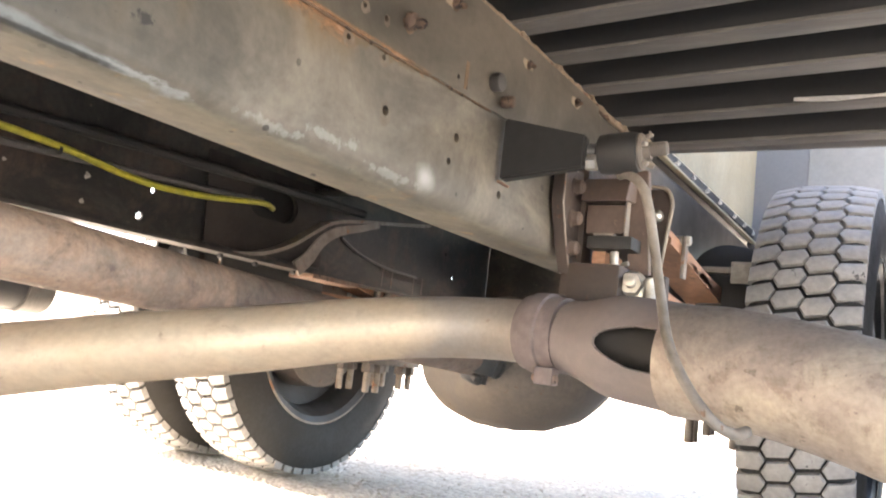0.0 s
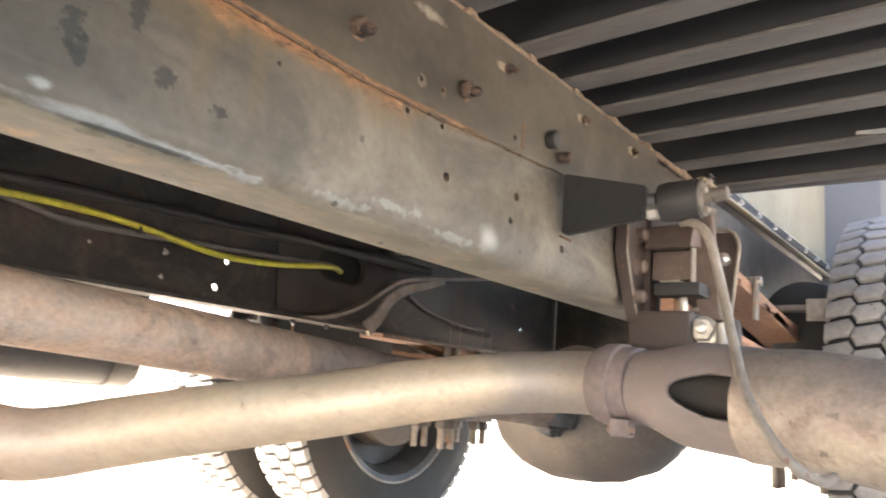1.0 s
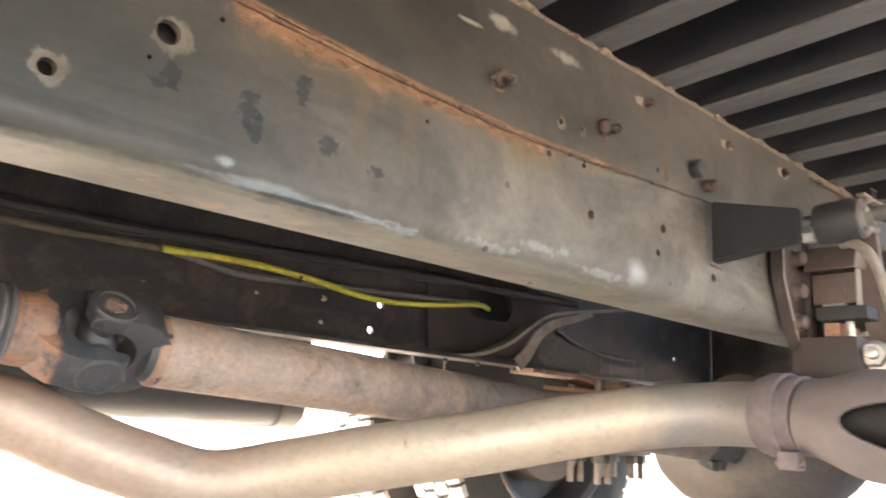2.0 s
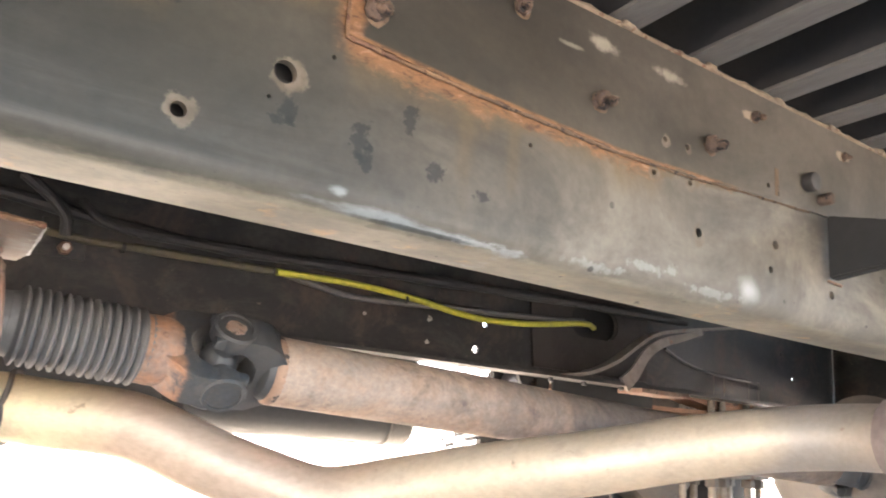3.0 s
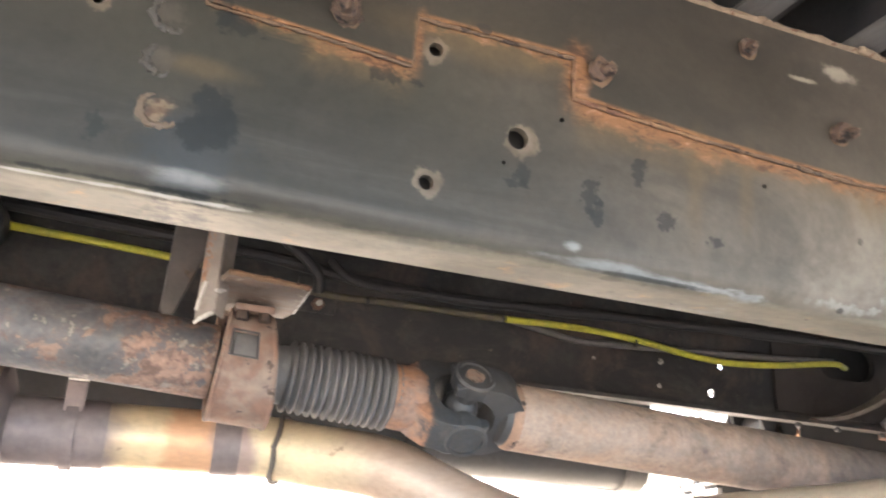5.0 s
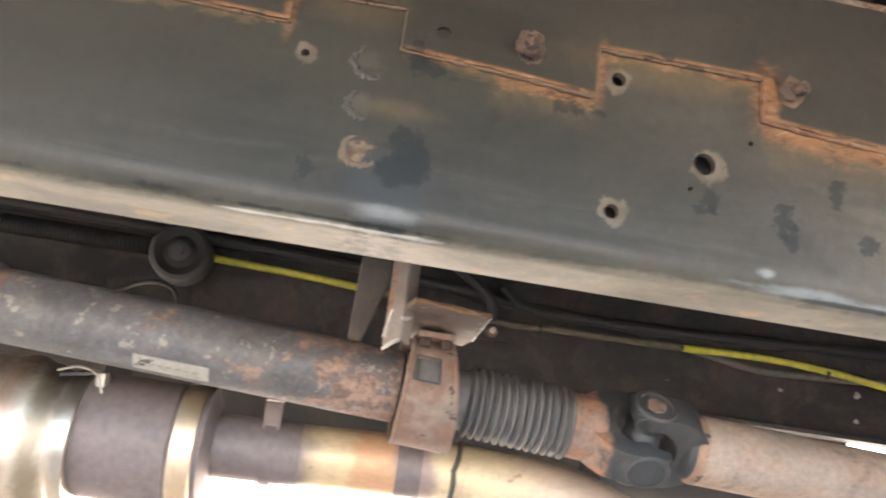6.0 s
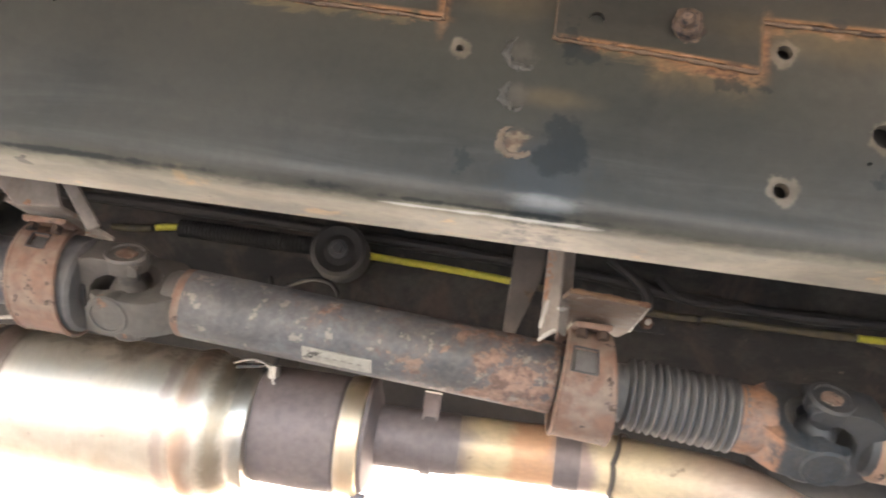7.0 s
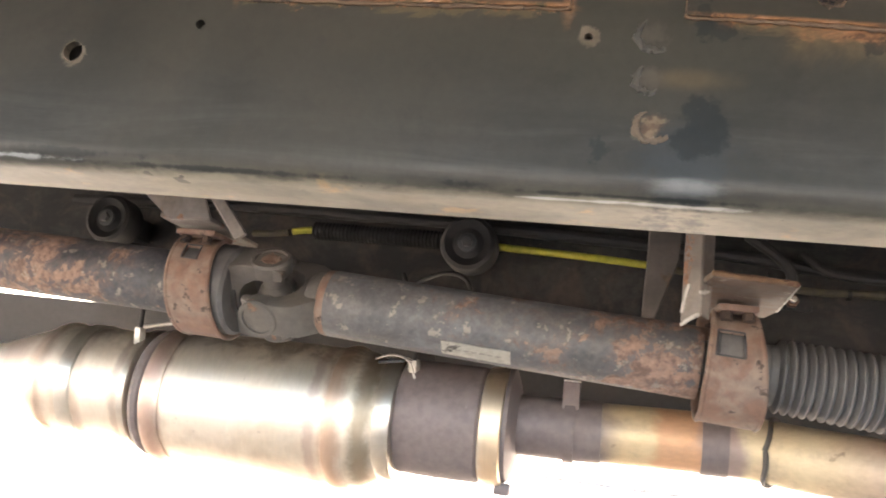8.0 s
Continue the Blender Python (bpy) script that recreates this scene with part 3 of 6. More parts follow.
def stainless_paint():
    """Brushed stainless, browned in soft rings beside the rolled beads, stained, its top darkened as a reflection."""
    n = Nodes("stainless_canister")
    large, mid, fine = n.noise(9.0, 5.0, 0.62, (1, 1, 1), 0.5), n.noise(30.0, 6.0, 0.7, (1, 1, 1), 0.4), n.noise(220.0, 2.0, 0.5, (1, 0.25, 0.25))
    x = n.math("ADD", n.axis(0), n.math("MULTIPLY", n.math("SUBTRACT", mid, 0.5), 0.022))
    colour = n.mix(n.step(large, 0.36, 0.66), (0.84, 0.765, 0.655), (0.70, 0.605, 0.49))
    for centre, half, tint, strength in ((-0.890, 0.026, (0.46, 0.31, 0.25), 0.8), (-0.620, 0.022, (0.55, 0.37, 0.26), 0.8), (-0.648, 0.012, (0.46, 0.31, 0.26), 0.5), (-1.092, 0.026, (0.55, 0.40, 0.30), 0.7),
                                         (-0.580, 0.020, (0.34, 0.275, 0.195), 0.85), (-0.403, 0.030, (0.74, 0.55, 0.34), 0.7), (-0.955, 0.010, (0.42, 0.33, 0.27), 0.6), (-1.02, 0.014, (0.48, 0.36, 0.28), 0.5), (-1.15, 0.05, (0.55, 0.41, 0.33), 0.6)):
        d = n.math("ABSOLUTE", n.math("SUBTRACT", x, centre))
        colour = n.mix(n.math("MULTIPLY", n.step(d, half, 0.2 * half), strength), colour, tint)
    # stains plus the dark underside's reflection, painted on the upper part
    top = n.step(n.math("ADD", n.axis(2), n.math("MULTIPLY", n.math("SUBTRACT", large, 0.5), 0.06)), 0.415, 0.452)
    colour = n.mix(n.math("MULTIPLY", n.math("MULTIPLY", top, n.step(n.noise(16.0, 7.0, 0.72, (1, 1, 1), 0.7), 0.36, 0.62)), 0.8), colour, (0.27, 0.215, 0.165))
    colour = n.mix(n.math("MULTIPLY", n.step(n.noise(80.0, 4.0, 0.6), 0.66, 0.74), 0.4), colour, (0.40, 0.32, 0.25))
    colour = n.node("ShaderNodeVectorMath", [colour, n.step(fine, 0.25, 0.75, 0.97, 1.03)], operation="MULTIPLY").outputs[0]
    return n.finish(colour, n.step(n.math("ADD", large, n.math("MULTIPLY", mid, 0.5)), 0.55, 0.95, 0.46, 0.60), 1.0, mid, 0.02)


def yoke_paint():
    """Orange rust on the yoke's neck under dark paint that still holds on its ears."""
    n = Nodes("half_painted_yoke")
    large, mid, fine = n.noise(28.0, 6.0, 0.68, (1, 1, 1), 0.5), n.noise(70.0, 6.0, 0.7), n.noise(170.0, 3.0, 0.6)
    rust = n.mix(n.step(large, 0.36, 0.64), (0.27, 0.135, 0.075), (0.20, 0.135, 0.105))
    rust = n.mix(n.math("MULTIPLY", n.step(mid, 0.56, 0.68), 0.6), rust, (0.09, 0.055, 0.042))
    edge = n.step(n.math("ADD", n.axis(0), n.math("MULTIPLY", n.math("SUBTRACT", large, 0.5), 0.060)), 0.076, 0.088)
    colour = n.mix(edge, rust, n.mix(n.step(mid, 0.4, 0.66), (0.033, 0.036, 0.039), (0.062, 0.058, 0.054)))
    colour = n.node("ShaderNodeVectorMath", [colour, n.step(fine, 0.25, 0.75, 0.85, 1.15)], operation="MULTIPLY").outputs[0]
    return n.finish(colour, n.step(mid, 0.35, 0.65, 0.5, 0.8), 0.0, n.math("ADD", mid, n.math("MULTIPLY", fine, 0.4)), 0.35)


m_far = far_paint()
m_yoke_front = yoke_paint()
m_shaft_mid = shaft_paint("black_shaft_paint", (0.060, 0.061, 0.064), (0.27, 0.170, 0.128), (-0.52, -0.18), 0.553)
m_shaft_front = shaft_paint("peeled_shaft_paint", (0.034, 0.035, 0.039), (0.275, 0.180, 0.138), (-0.80, -1.02), 0.558)
m_shaft_rear = rear_shaft_paint()
m_pipe = pipe_paint()
m_tail = tail_paint()
m_stainless = stainless_paint()


def gravel_paint():
    n = Nodes("pale_gravel_asphalt")
    v = n.node("ShaderNodeTexVoronoi", {"Vector": n.pos, "Scale": 75.0})
    stones = n.node("ShaderNodeSeparateColor", [v.outputs["Color"]]).outputs[0]
    large = n.noise(1.3, 5.0, 0.6)
    colour = n.mix(stones, (0.36, 0.30, 0.235), (0.68, 0.595, 0.49))
    colour = n.mix(n.math("MULTIPLY", n.step(large, 0.4, 0.65), 0.4), colour, (0.54, 0.465, 0.375))
    return n.finish(colour, 0.9, 0.0, n.math("SUBTRACT", 1.0, v.outputs["Distance"]), 1.0, 0.010)


m_ground = gravel_paint()


# ---- shape helpers ----
def link(name, bm, material, parent=None, label="", angle=32.0):
    bmesh.ops.recalc_face_normals(bm, faces=bm.faces)
    me = bpy.data.meshes.new(name)
    for f in bm.faces:
        f.smooth = True
    bm.to_mesh(me)
    bm.free()
    me.set_sharp_from_angle(angle=radians(angle))
    me.materials.append(material)
    ob = new(name, me)
    if parent is not None:
        ob.parent = parent
    if label:
        ob["label"] = label
    return ob


def part(name, bm, material, parent, label=""):
    """One mesh under a thing or under a part."""
    return link(name, bm, material, parent, label)


def thing(name, label, category, at=(0, 0, 0), group="", kind=""):
    ob = new(name)
    ob.location = at
    ob.empty_display_size = 0.05
    return tagged(ob, label, category, group, kind)


def box(x0, x1, y0, y1, z0, z1, bevel=0.002, bm=None):
    own = bmesh.new()
    bmesh.ops.create_cube(own, size=1.0, matrix=Matrix.Translation(((x0 + x1) / 2, (y0 + y1) / 2, (z0 + z1) / 2)) @ Matrix.Diagonal((x1 - x0, y1 - y0, z1 - z0, 1)))
    if bevel > 0:
        bmesh.ops.bevel(own, geom=own.edges[:], offset=min(bevel, 0.45 * min(x1 - x0, y1 - y0, z1 - z0)), segments=2, affect="EDGES", profile=0.6)
    return own if bm is None else merge(bm, own)


def merge(bm, other, m=None):
    me = bpy.data.meshes.new("tmp")
    if m is not None:
        other.transform(m)
    other.to_mesh(me)
    other.free()
    bm.from_mesh(me)
    bpy.data.meshes.remove(me)
    return bm


def frame_of(d):
    return d.to_track_quat("Z", "Y").to_matrix().to_4x4()


def lathe(p0, p1, profile, seg=32, bm=None, caps=True, skip=None, spin=0.0):
    """A body turned about the line p0 to p1; profile: metres along it and radius."""
    own = bmesh.new()
    p0, p1 = Vector(p0), Vector(p1)
    m = Matrix.Translation(p0) @ frame_of(p1 - p0)
    rings = []
    for s, r in profile:
        rings.append([own.verts.new(m @ Vector((r * math.cos(spin + 2 * math.pi * k / seg), r * math.sin(spin + 2 * math.pi * k / seg), s))) for k in range(seg)])
    for a in range(len(rings) - 1):
        for k in range(seg):
            if skip is None or not skip(a, k):
                own.faces.new((rings[a][k], rings[a][(k + 1) % seg], rings[a + 1][(k + 1) % seg], rings[a + 1][k]))
    if caps:
        own.faces.new(rings[0][::-1])
        own.faces.new(rings[-1])
    return own if bm is None else merge(bm, own)


def tube(p0, p1, r, bevel=0.002, seg=28, bm=None):
    n = (Vector(p1) - Vector(p0)).length
    b = min(bevel, 0.4 * r, 0.3 * n)
    return lathe(p0, p1, [(0, r - b), (b * 0.3, r - b * 0.3), (b, r), (n - b, r), (n - b * 0.3, r - b * 0.3), (n, r - b)], seg, bm)


def thicken(bm, t):
    """A second skin inside an open surface, closed round its rims."""
    bm.normal_update()
    rims = [e for e in bm.edges if len(e.link_faces) == 1]
    skin = list(bm.faces)
    inner = {v: bm.verts.new(v.co - v.normal * t) for v in list(bm.verts)}
    for f in skin:
        bm.faces.new([inner[v] for v in reversed(f.verts)])
    for e in rims:
        a, b = e.verts
        bm.faces.new((a, b, inner[b], inner[a]))
    return bm


def smooth_line(points, steps=10):
    """A Catmull-Rom line through the points."""
    p = [Vector(q) for q in points]
    p = [2 * p[0] - p[1], *p, 2 * p[-1] - p[-2]]
    out = []
    for i in range(1, len(p) - 2):
        for k in range(steps):
            t = k / steps
            out.append(0.5 * ((2 * p[i]) + (p[i + 1] - p[i - 1]) * t + (2 * p[i - 1] - 5 * p[i] + 4 * p[i + 1] - p[i + 2]) * t * t + (3 * p[i] - p[i - 1] - 3 * p[i + 1] + p[i + 2]) * t ** 3))
    out.append(p[-2])
    return out


def sweep(line, radius, seg=12, bm=None, shape=None, up=None):
    """A tube, or a bar of the given cross shape, along a line of points."""
    own = bmesh.new()
    line = [Vector(q) for q in line]
    ref = Vector(up) if up else Vector((0, 0, 1))
    rings = []
    for i, p in enumerate(line):
        d = (line[min(i + 1, len(line) - 1)] - line[max(i - 1, 0)]).normalized()
        side = d.cross(ref)
        if side.length < 0.2:
            side = d.cross(Vector((0, 1, 0)))
        side.normalize()
        if up is None:
            ref = side.cross(d).normalized()
        top = side.cross(d)
        r = radius(i / (len(line) - 1)) if callable(radius) else radius
        loop = shape or [(math.cos(2 * math.pi * k / seg), math.sin(2 * math.pi * k / seg)) for k in range(seg)]
        rings.append([own.verts.new(p + side * (u * r) + top * (v * r)) for u, v in loop])
    for a, b in zip(rings, rings[1:]):
        for k in range(len(a)):
            own.faces.new((a[k], a[(k + 1) % len(a)], b[(k + 1) % len(a)], b[k]))
    own.faces.new(rings[0][::-1])
    own.faces.new(rings[-1])
    return own if bm is None else merge(bm, own)


def circle(cx, cz, r, seg=20, wide=0.0, tall=0.0):
    """A round or slotted outline in x and z."""
    out = []
    for k in range(seg):
        a = 2 * math.pi * k / seg
        out.append((cx + r * math.cos(a) + math.copysign(wide, math.cos(a)) * (wide > 0), cz + r * math.sin(a) + math.copysign(tall, math.sin(a)) * (tall > 0)))
    return out


def plate(outline, holes, y0, y1, bm=None):
    """A plate in the x-z plane from y0 to y1, cut by real holes."""
    own = bmesh.new()
    loops = [outline, *holes]
    front = [[own.verts.new((x, y0, z)) for x, z in lp] for lp in loops]
    edges = [own.edges.new((lp[k], lp[(k + 1) % len(lp)])) for lp in front for k in range(len(lp))]
    faces = [g for g in bmesh.ops.triangle_fill(own, use_beauty=True, use_dissolve=False, edges=edges)["geom"] if isinstance(g, bmesh.types.BMFace)]
    back = {v: own.verts.new((v.co.x, y1, v.co.z)) for lp in front for v in lp}
    for f in faces:
        own.faces.new([back[v] for v in reversed(f.verts)])
    for lp in front:
        for k in range(len(lp)):
            a, b = lp[k], lp[(k + 1) % len(lp)]
            own.faces.new((a, b, back[b], back[a]))
    return own if bm is None else merge(bm, own)


def extrude_x(profile, x0, x1, bm=None, cuts=1):
    """A closed y-z profile drawn out along x."""
    own = bmesh.new()
    rings = [[own.verts.new((x0 + (x1 - x0) * i / cuts, y, z)) for y, z in profile] for i in range(cuts + 1)]
    for a, b in zip(rings, rings[1:]):
        for k in range(len(profile)):
            own.faces.new((a[k], a[(k + 1) % len(a)], b[(k + 1) % len(a)], b[k]))
    own.faces.new(rings[0])
    own.faces.new(rings[-1][::-1])
    return own if bm is None else merge(bm, own)


def hexagon(p0, p1, r, bm=None):
    n = (Vector(p1) - Vector(p0)).length
    return lathe(p0, p1, [(0, r * 0.93), (n * 0.15, r), (n * 0.85, r), (n, r * 0.9)], 6, bm)


def bend_profile(z_low, out, inward, thick, radius, flange, seg=6):
    """The y-z profile of one flange bent from a web: out is the web's outer y, inward +1 or -1."""
    outer = [(out, z_low + radius + 0.004)]
    inner = [(out + inward * thick, z_low + radius + 0.004)]
    for k in range(seg + 1):
        a = math.pi / 2 * k / seg
        outer.append((out + inward * radius * (1 - math.cos(a)), z_low + radius * (1 - math.sin(a))))
        ri = radius - thick
        inner.append((out + inward * (thick + ri * (1 - math.cos(a))), z_low + thick + ri * (1 - math.sin(a))))
    outer.append((out + inward * flange, z_low))
    inner.append((out + inward * flange, z_low + thick))
    return outer + inner[::-1]


def flip(profile, middle):
    return [(y, 2 * middle - z) for y, z in profile][::-1]


# ---- ground ----
bm = bmesh.new()
bmesh.ops.create_grid(bm, x_segments=8, y_segments=8, size=400)
tagged(link("ground", bm, m_ground), "pale grey gravelly asphalt yard in bright daylight", "ground", kind="structure")

# loose stones on the ground by the wheels
rng = random.Random(4)
verts, faces = [], []
for _ in range(2600):
    cx, cy, r = rng.uniform(0.4, 3.2), rng.uniform(0.2, 2.8), rng.uniform(0.003, 0.009)
    base = len(verts)
    for k in range(5):
        a = 2 * math.pi * k / 5 + rng.uniform(-0.3, 0.3)
        verts.append((cx + r * math.cos(a), cy + r * math.sin(a), 0.0))
    verts.append((cx + rng.uniform(-0.3, 0.3) * r, cy, r * rng.uniform(0.5, 0.9)))
    faces += [(base + k, base + (k + 1) % 5, base + 5) for k in range(5)]
me = bpy.data.meshes.new("gravel")
me.from_pydata(verts, [], faces)
me.materials.append(m_ground)
tagged(new("gravel", me), "loose pale grit scattered on the asphalt", "gravel", kind="stuff")

# low kerb stones across the yard beyond the truck
for k in range(9):
    x = -2.4 + 0.66 * k
    stone = thing("kerb_stone", "low pale concrete kerb stone lying across the yard", "kerb stone", (x, 6.6, 0), "kerb stones across the yard")
    bm = box(-0.315, 0.315, -0.13, 0.13, 0.0, 0.065, 0.015)
    for v in bm.verts:
        v.co += Vector((noise.noise(v.co * 9.0 + Vector((k, 0, 0))), noise.noise(v.co * 9.0 + Vector((0, k, 2))), 0)) * 0.012
    part("stone", bm, m_ground, stone)
    stone.rotation_euler = (0, 0, radians(rng.uniform(-4, 4)))

# ---- near frame rail ----
Z0, Z1, T = 0.530, 0.779, 0.007
RX0, RX1 = -2.8, 3.4
rail = thing("frame_rail", "weathered grey steel channel frame rail with rust and scuffs", "frame rail", (0, 0, Z0))


def on(parent, name, bm, material, label=""):
    """A part built in world metres under a thing that stands elsewhere."""
    top = parent
    while top.parent is not None:
        top = top.parent
    bm.transform(Matrix.Translation(-Vector(top.location)))
    return part(name, bm, material, parent, label)


web_holes = [(-0, 0.62, 0.0085), (-0.067, 0.572, 0.0055), (0.446, 0.598, 0.005), (0.577, 0.611, 0.005), (0.567, 0.582, 0.004), (0.686, 0.573, 0.005), (0.035, 0.643, 0.002), (-0.294, 0.648, 0.003), (0.433, 0.646, 0.003), (0.379, 0.644, 0.003),
             (-0.701, 0.625, 0.0085), (-0.594, 0.651, 0.004), (-0.767, 0.566, 0.005), (-1.043, 0.62, 0.0085), (-1.163, 0.573, 0.006), (-0.069, 0.674, 0.0055), (-0.01, 0.599, 0.0015), (0.223, 0.628, 0.002)]
bm = plate([(RX0, Z0 + 0.022), (RX1, Z0 + 0.022), (RX1, Z1 - 0.022), (RX0, Z1 - 0.022)], [circle(x, z, r) for x, z, r in web_holes], 0.0, T)
extrude_x(bend_profile(Z0, 0.0, 1, T, 0.018, 0.072), RX0, RX1, bm)
extrude_x(flip(bend_profile(Z0, 0.0, 1, T, 0.018, 0.072), (Z0 + Z1) / 2), RX0, RX1, bm)
on(rail, "channel", bm, m_rail)
# added plate, coloured as the shade seen through the web's holes
on(rail, "hole_shade_plate", box(-2.7, 0.94, 0.0215, 0.0255, 0.556, 0.752, 0.001), m_hole, "added dark plate that gives the holes their inner shade")
# doubler plate on the upper web, its lower edge stepped round older holes
PY = -0.0042
edge = [(RX0, 0.668), (-0.62, 0.675), (-0.62, 0.699), (-0.568, 0.699), (-0.567, 0.673), (-0.309, 0.669), (-0.309, 0.695), (-0.229, 0.696), (-0.229, 0.664), (-0.155, 0.661), (-0.087, 0.656), (-0.086, 0.695), (0.042, 0.696),
        (0.043, 0.662), (0.164, 0.655), (0.323, 0.65), (0.432, 0.652), (0.528, 0.658), (0.642, 0.663), (1.01, 0.667)]
jag = []
for (xa, za), (xb, zb) in zip(edge, edge[1:]):
    steps = max(1, int(abs(xb - xa) / 0.012)) if xa > -1.2 else 1
    for k in range(steps):
        f = k / steps
        jag.append((xa + (xb - xa) * f, za + (zb - za) * f + rng.uniform(-0.0008, 0.0008) * (steps > 1)))
jag.append(edge[-1])
plate_holes = [circle(0.390, 0.679, 0.0033, 12), circle(0.4235, 0.680, 0.0033, 12), circle(0.560, 0.674, 0.003, 10), circle(-0.232, 0.7075, 0.0052, 16), circle(-0.201, 0.681, 0.0055, 16)]
doubler = on(rail, "doubler_plate", plate(jag + [(0.96, Z1 - 0.004), (RX0, Z1 - 0.004)], plate_holes, PY, -0.0003), m_rail)
on(rail, "rust_slot", box(0.5725, 0.5795, PY - 0.0006, PY - 0.0001, 0.6655, 0.697, 0.0002), m_seam, "slot packed with rust")
# flaking rust along the doubler's lower edge
for (xa, za), (xb, zb) in zip(edge, edge[1:]):
    if xa < -1.2 or xb > 0.70:
        continue
    n = max(2, int(math.hypot(xb - xa, zb - za) / 0.006))
    line = [Vector((xa + (xb - xa) * k / n, PY + 0.0020, za + (zb - za) * k / n - 0.0012 + rng.uniform(-0.0006, 0.0006))) for k in range(n + 1)]
    heavy = 0.0021 if 0.039 <= xa < 0.3 or -0.21 < xa < -0.078 else 0.0017
    on(rail, "rust_scale", sweep(line, lambda s, h=heavy: h * rng.uniform(0.45, 1.15), 7), m_rust_edge if 0.039 <= xa < 0.16 else m_seam, "flaking orange rust along the plate edge")
# a rust line along the rail's upper edge
line = [Vector((-1.2 + 0.012 * k, 0.0035, Z1 + 0.0015 + rng.uniform(-0.0012, 0.0012))) for k in range(195)]
on(rail, "edge_rust", sweep(line, lambda s: rng.uniform(0.0036, 0.0062), 7), m_crust, "dusty, rust-stained upper edge")


def eaten(p0, p1, profile, seg, wear):
    """A turned piece gnawed by rust: every ring's points wander."""
    bm = lathe(p0, p1, profile, seg)
    for v in bm.verts:
        d = Vector((noise.noise(v.co * 190.0), noise.noise(v.co * 190.0 + Vector((5, 1, 2))), noise.noise(v.co * 190.0 + Vector((2, 7, 3)))))
        v.co += d * wear + Vector((rng.uniform(-1, 1), rng.uniform(-1, 1), rng.uniform(-1, 1))) * wear * 0.25
    return bm


def frame_bolt(x, z, size=1.0, tilt=0.0):
    """A rust-eaten bolt end with its nut and a crust of scale at its foot."""
    k = size
    b = on(rail, "bolt", eaten((x, PY, z), (x + 0.004 * tilt, PY - 0.020 * k, z - 0.004), [(0, 0.0055 * k), (0.008 * k, 0.0058 * k), (0.011 * k, 0.0050 * k), (0.015 * k, 0.0055 * k), (0.018 * k, 0.0048 * k), (0.020 * k, 0.0025 * k)], 12, 0.0016 * k), m_nut)
    on(b, "nut", eaten((x, PY - 0.001, z), (x + 0.001 * tilt, PY - 0.0105 * k, z - 0.001), [(0, 0.0092 * k), (0.003 * k, 0.0096 * k), (0.006 * k, 0.0092 * k), (0.0085 * k, 0.0076 * k), (0.0095 * k, 0.004 * k)], 9, 0.0026 * k), m_nut)
    on(b, "rust_crust", eaten((x + 0.002, PY + 0.0005, z - 0.001), (x + 0.002, PY - 0.004, z - 0.001), [(0, 0.0105 * k), (0.0014, 0.0098 * k), (0.0024, 0.0070 * k)], 14, 0.0026 * k), m_seam)
    return b


for x, z, s, tilt in ((0.298, 0.690, 1.0, 1), (0.458, 0.692, 1.0, 1), (-0.139, 0.682, 1.1, -1), (0.061, 0.688, 1.0, 1), (0.202, 0.746, 0.85, -1), (0.536, 0.746, 0.7, 1), (0.717, 0.749, 0.55, 1), (0.875, 0.753, 0.6, -1)):
    frame_bolt(x, z, s, tilt)
on(rail, "plug", tube((0.634, PY, 0.694), (0.634, PY - 0.014, 0.694), 0.011, 0.003), m_rubber, "black rubber plug")
on(rail, "stub", tube((0.661, PY, 0.680), (0.663, PY - 0.016, 0.680), 0.007, 0.002, 14), m_nut)
# weld scars left on the web where a bracket was cut off
for x, z, r, a0, a1 in ((-0.246, 0.584, 0.0115, 120, 330), (-0.249, 0.618, 0.0105, 130, 290), (-0.249, 0.650, 0.0115, 120, 310)):
    line = []
    for k in range(23):
        a = radians(a0 + (a1 - a0) * k / 22)
        d = r * (1.0 + 0.30 * noise.noise(Vector((9 * math.cos(a), 9 * math.sin(a), 40 * z))))
        line.append(Vector((x + d * math.cos(a), -0.0006, z + d * math.sin(a))))
    bm = sweep(line, lambda s: 0.0008 + 0.0021 * math.sin(math.pi * s) * rng.uniform(0.55, 1.25), 8, up=(0, 1, 0))
    for v in bm.verts:
        v.co += Vector((noise.noise(v.co * 400.0), 0, noise.noise(v.co * 410.0 + Vector((7, 3, 1))))) * 0.0022
        v.co.y *= 0.6
    on(rail, "weld_scar", bm, m_scar if z < 0.6 else m_scar_dark, "rim of a ground-off weld")
# sealant squeezed out at the top of the rail
for x, w in ((0.100, 0.020), (0.128, 0.012), (0.205, 0.016), (0.228, 0.008)):
    bm = bmesh.new()
    bmesh.ops.create_uvsphere(bm, u_segments=14, v_segments=8, radius=1.0, matrix=Matrix.Translation((x, 0.016, Z1 + 0.0035)) @ Matrix.Diagonal((w, 0.010, 0.0042, 1)))
    for v in bm.verts:
        v.co += Vector((1, 0.5, 0.4)) * 0.004 * noise.noise(v.co * 120.0)
    on(rail, "sealant_blob", bm, m_sealant, "smear of white sealant")

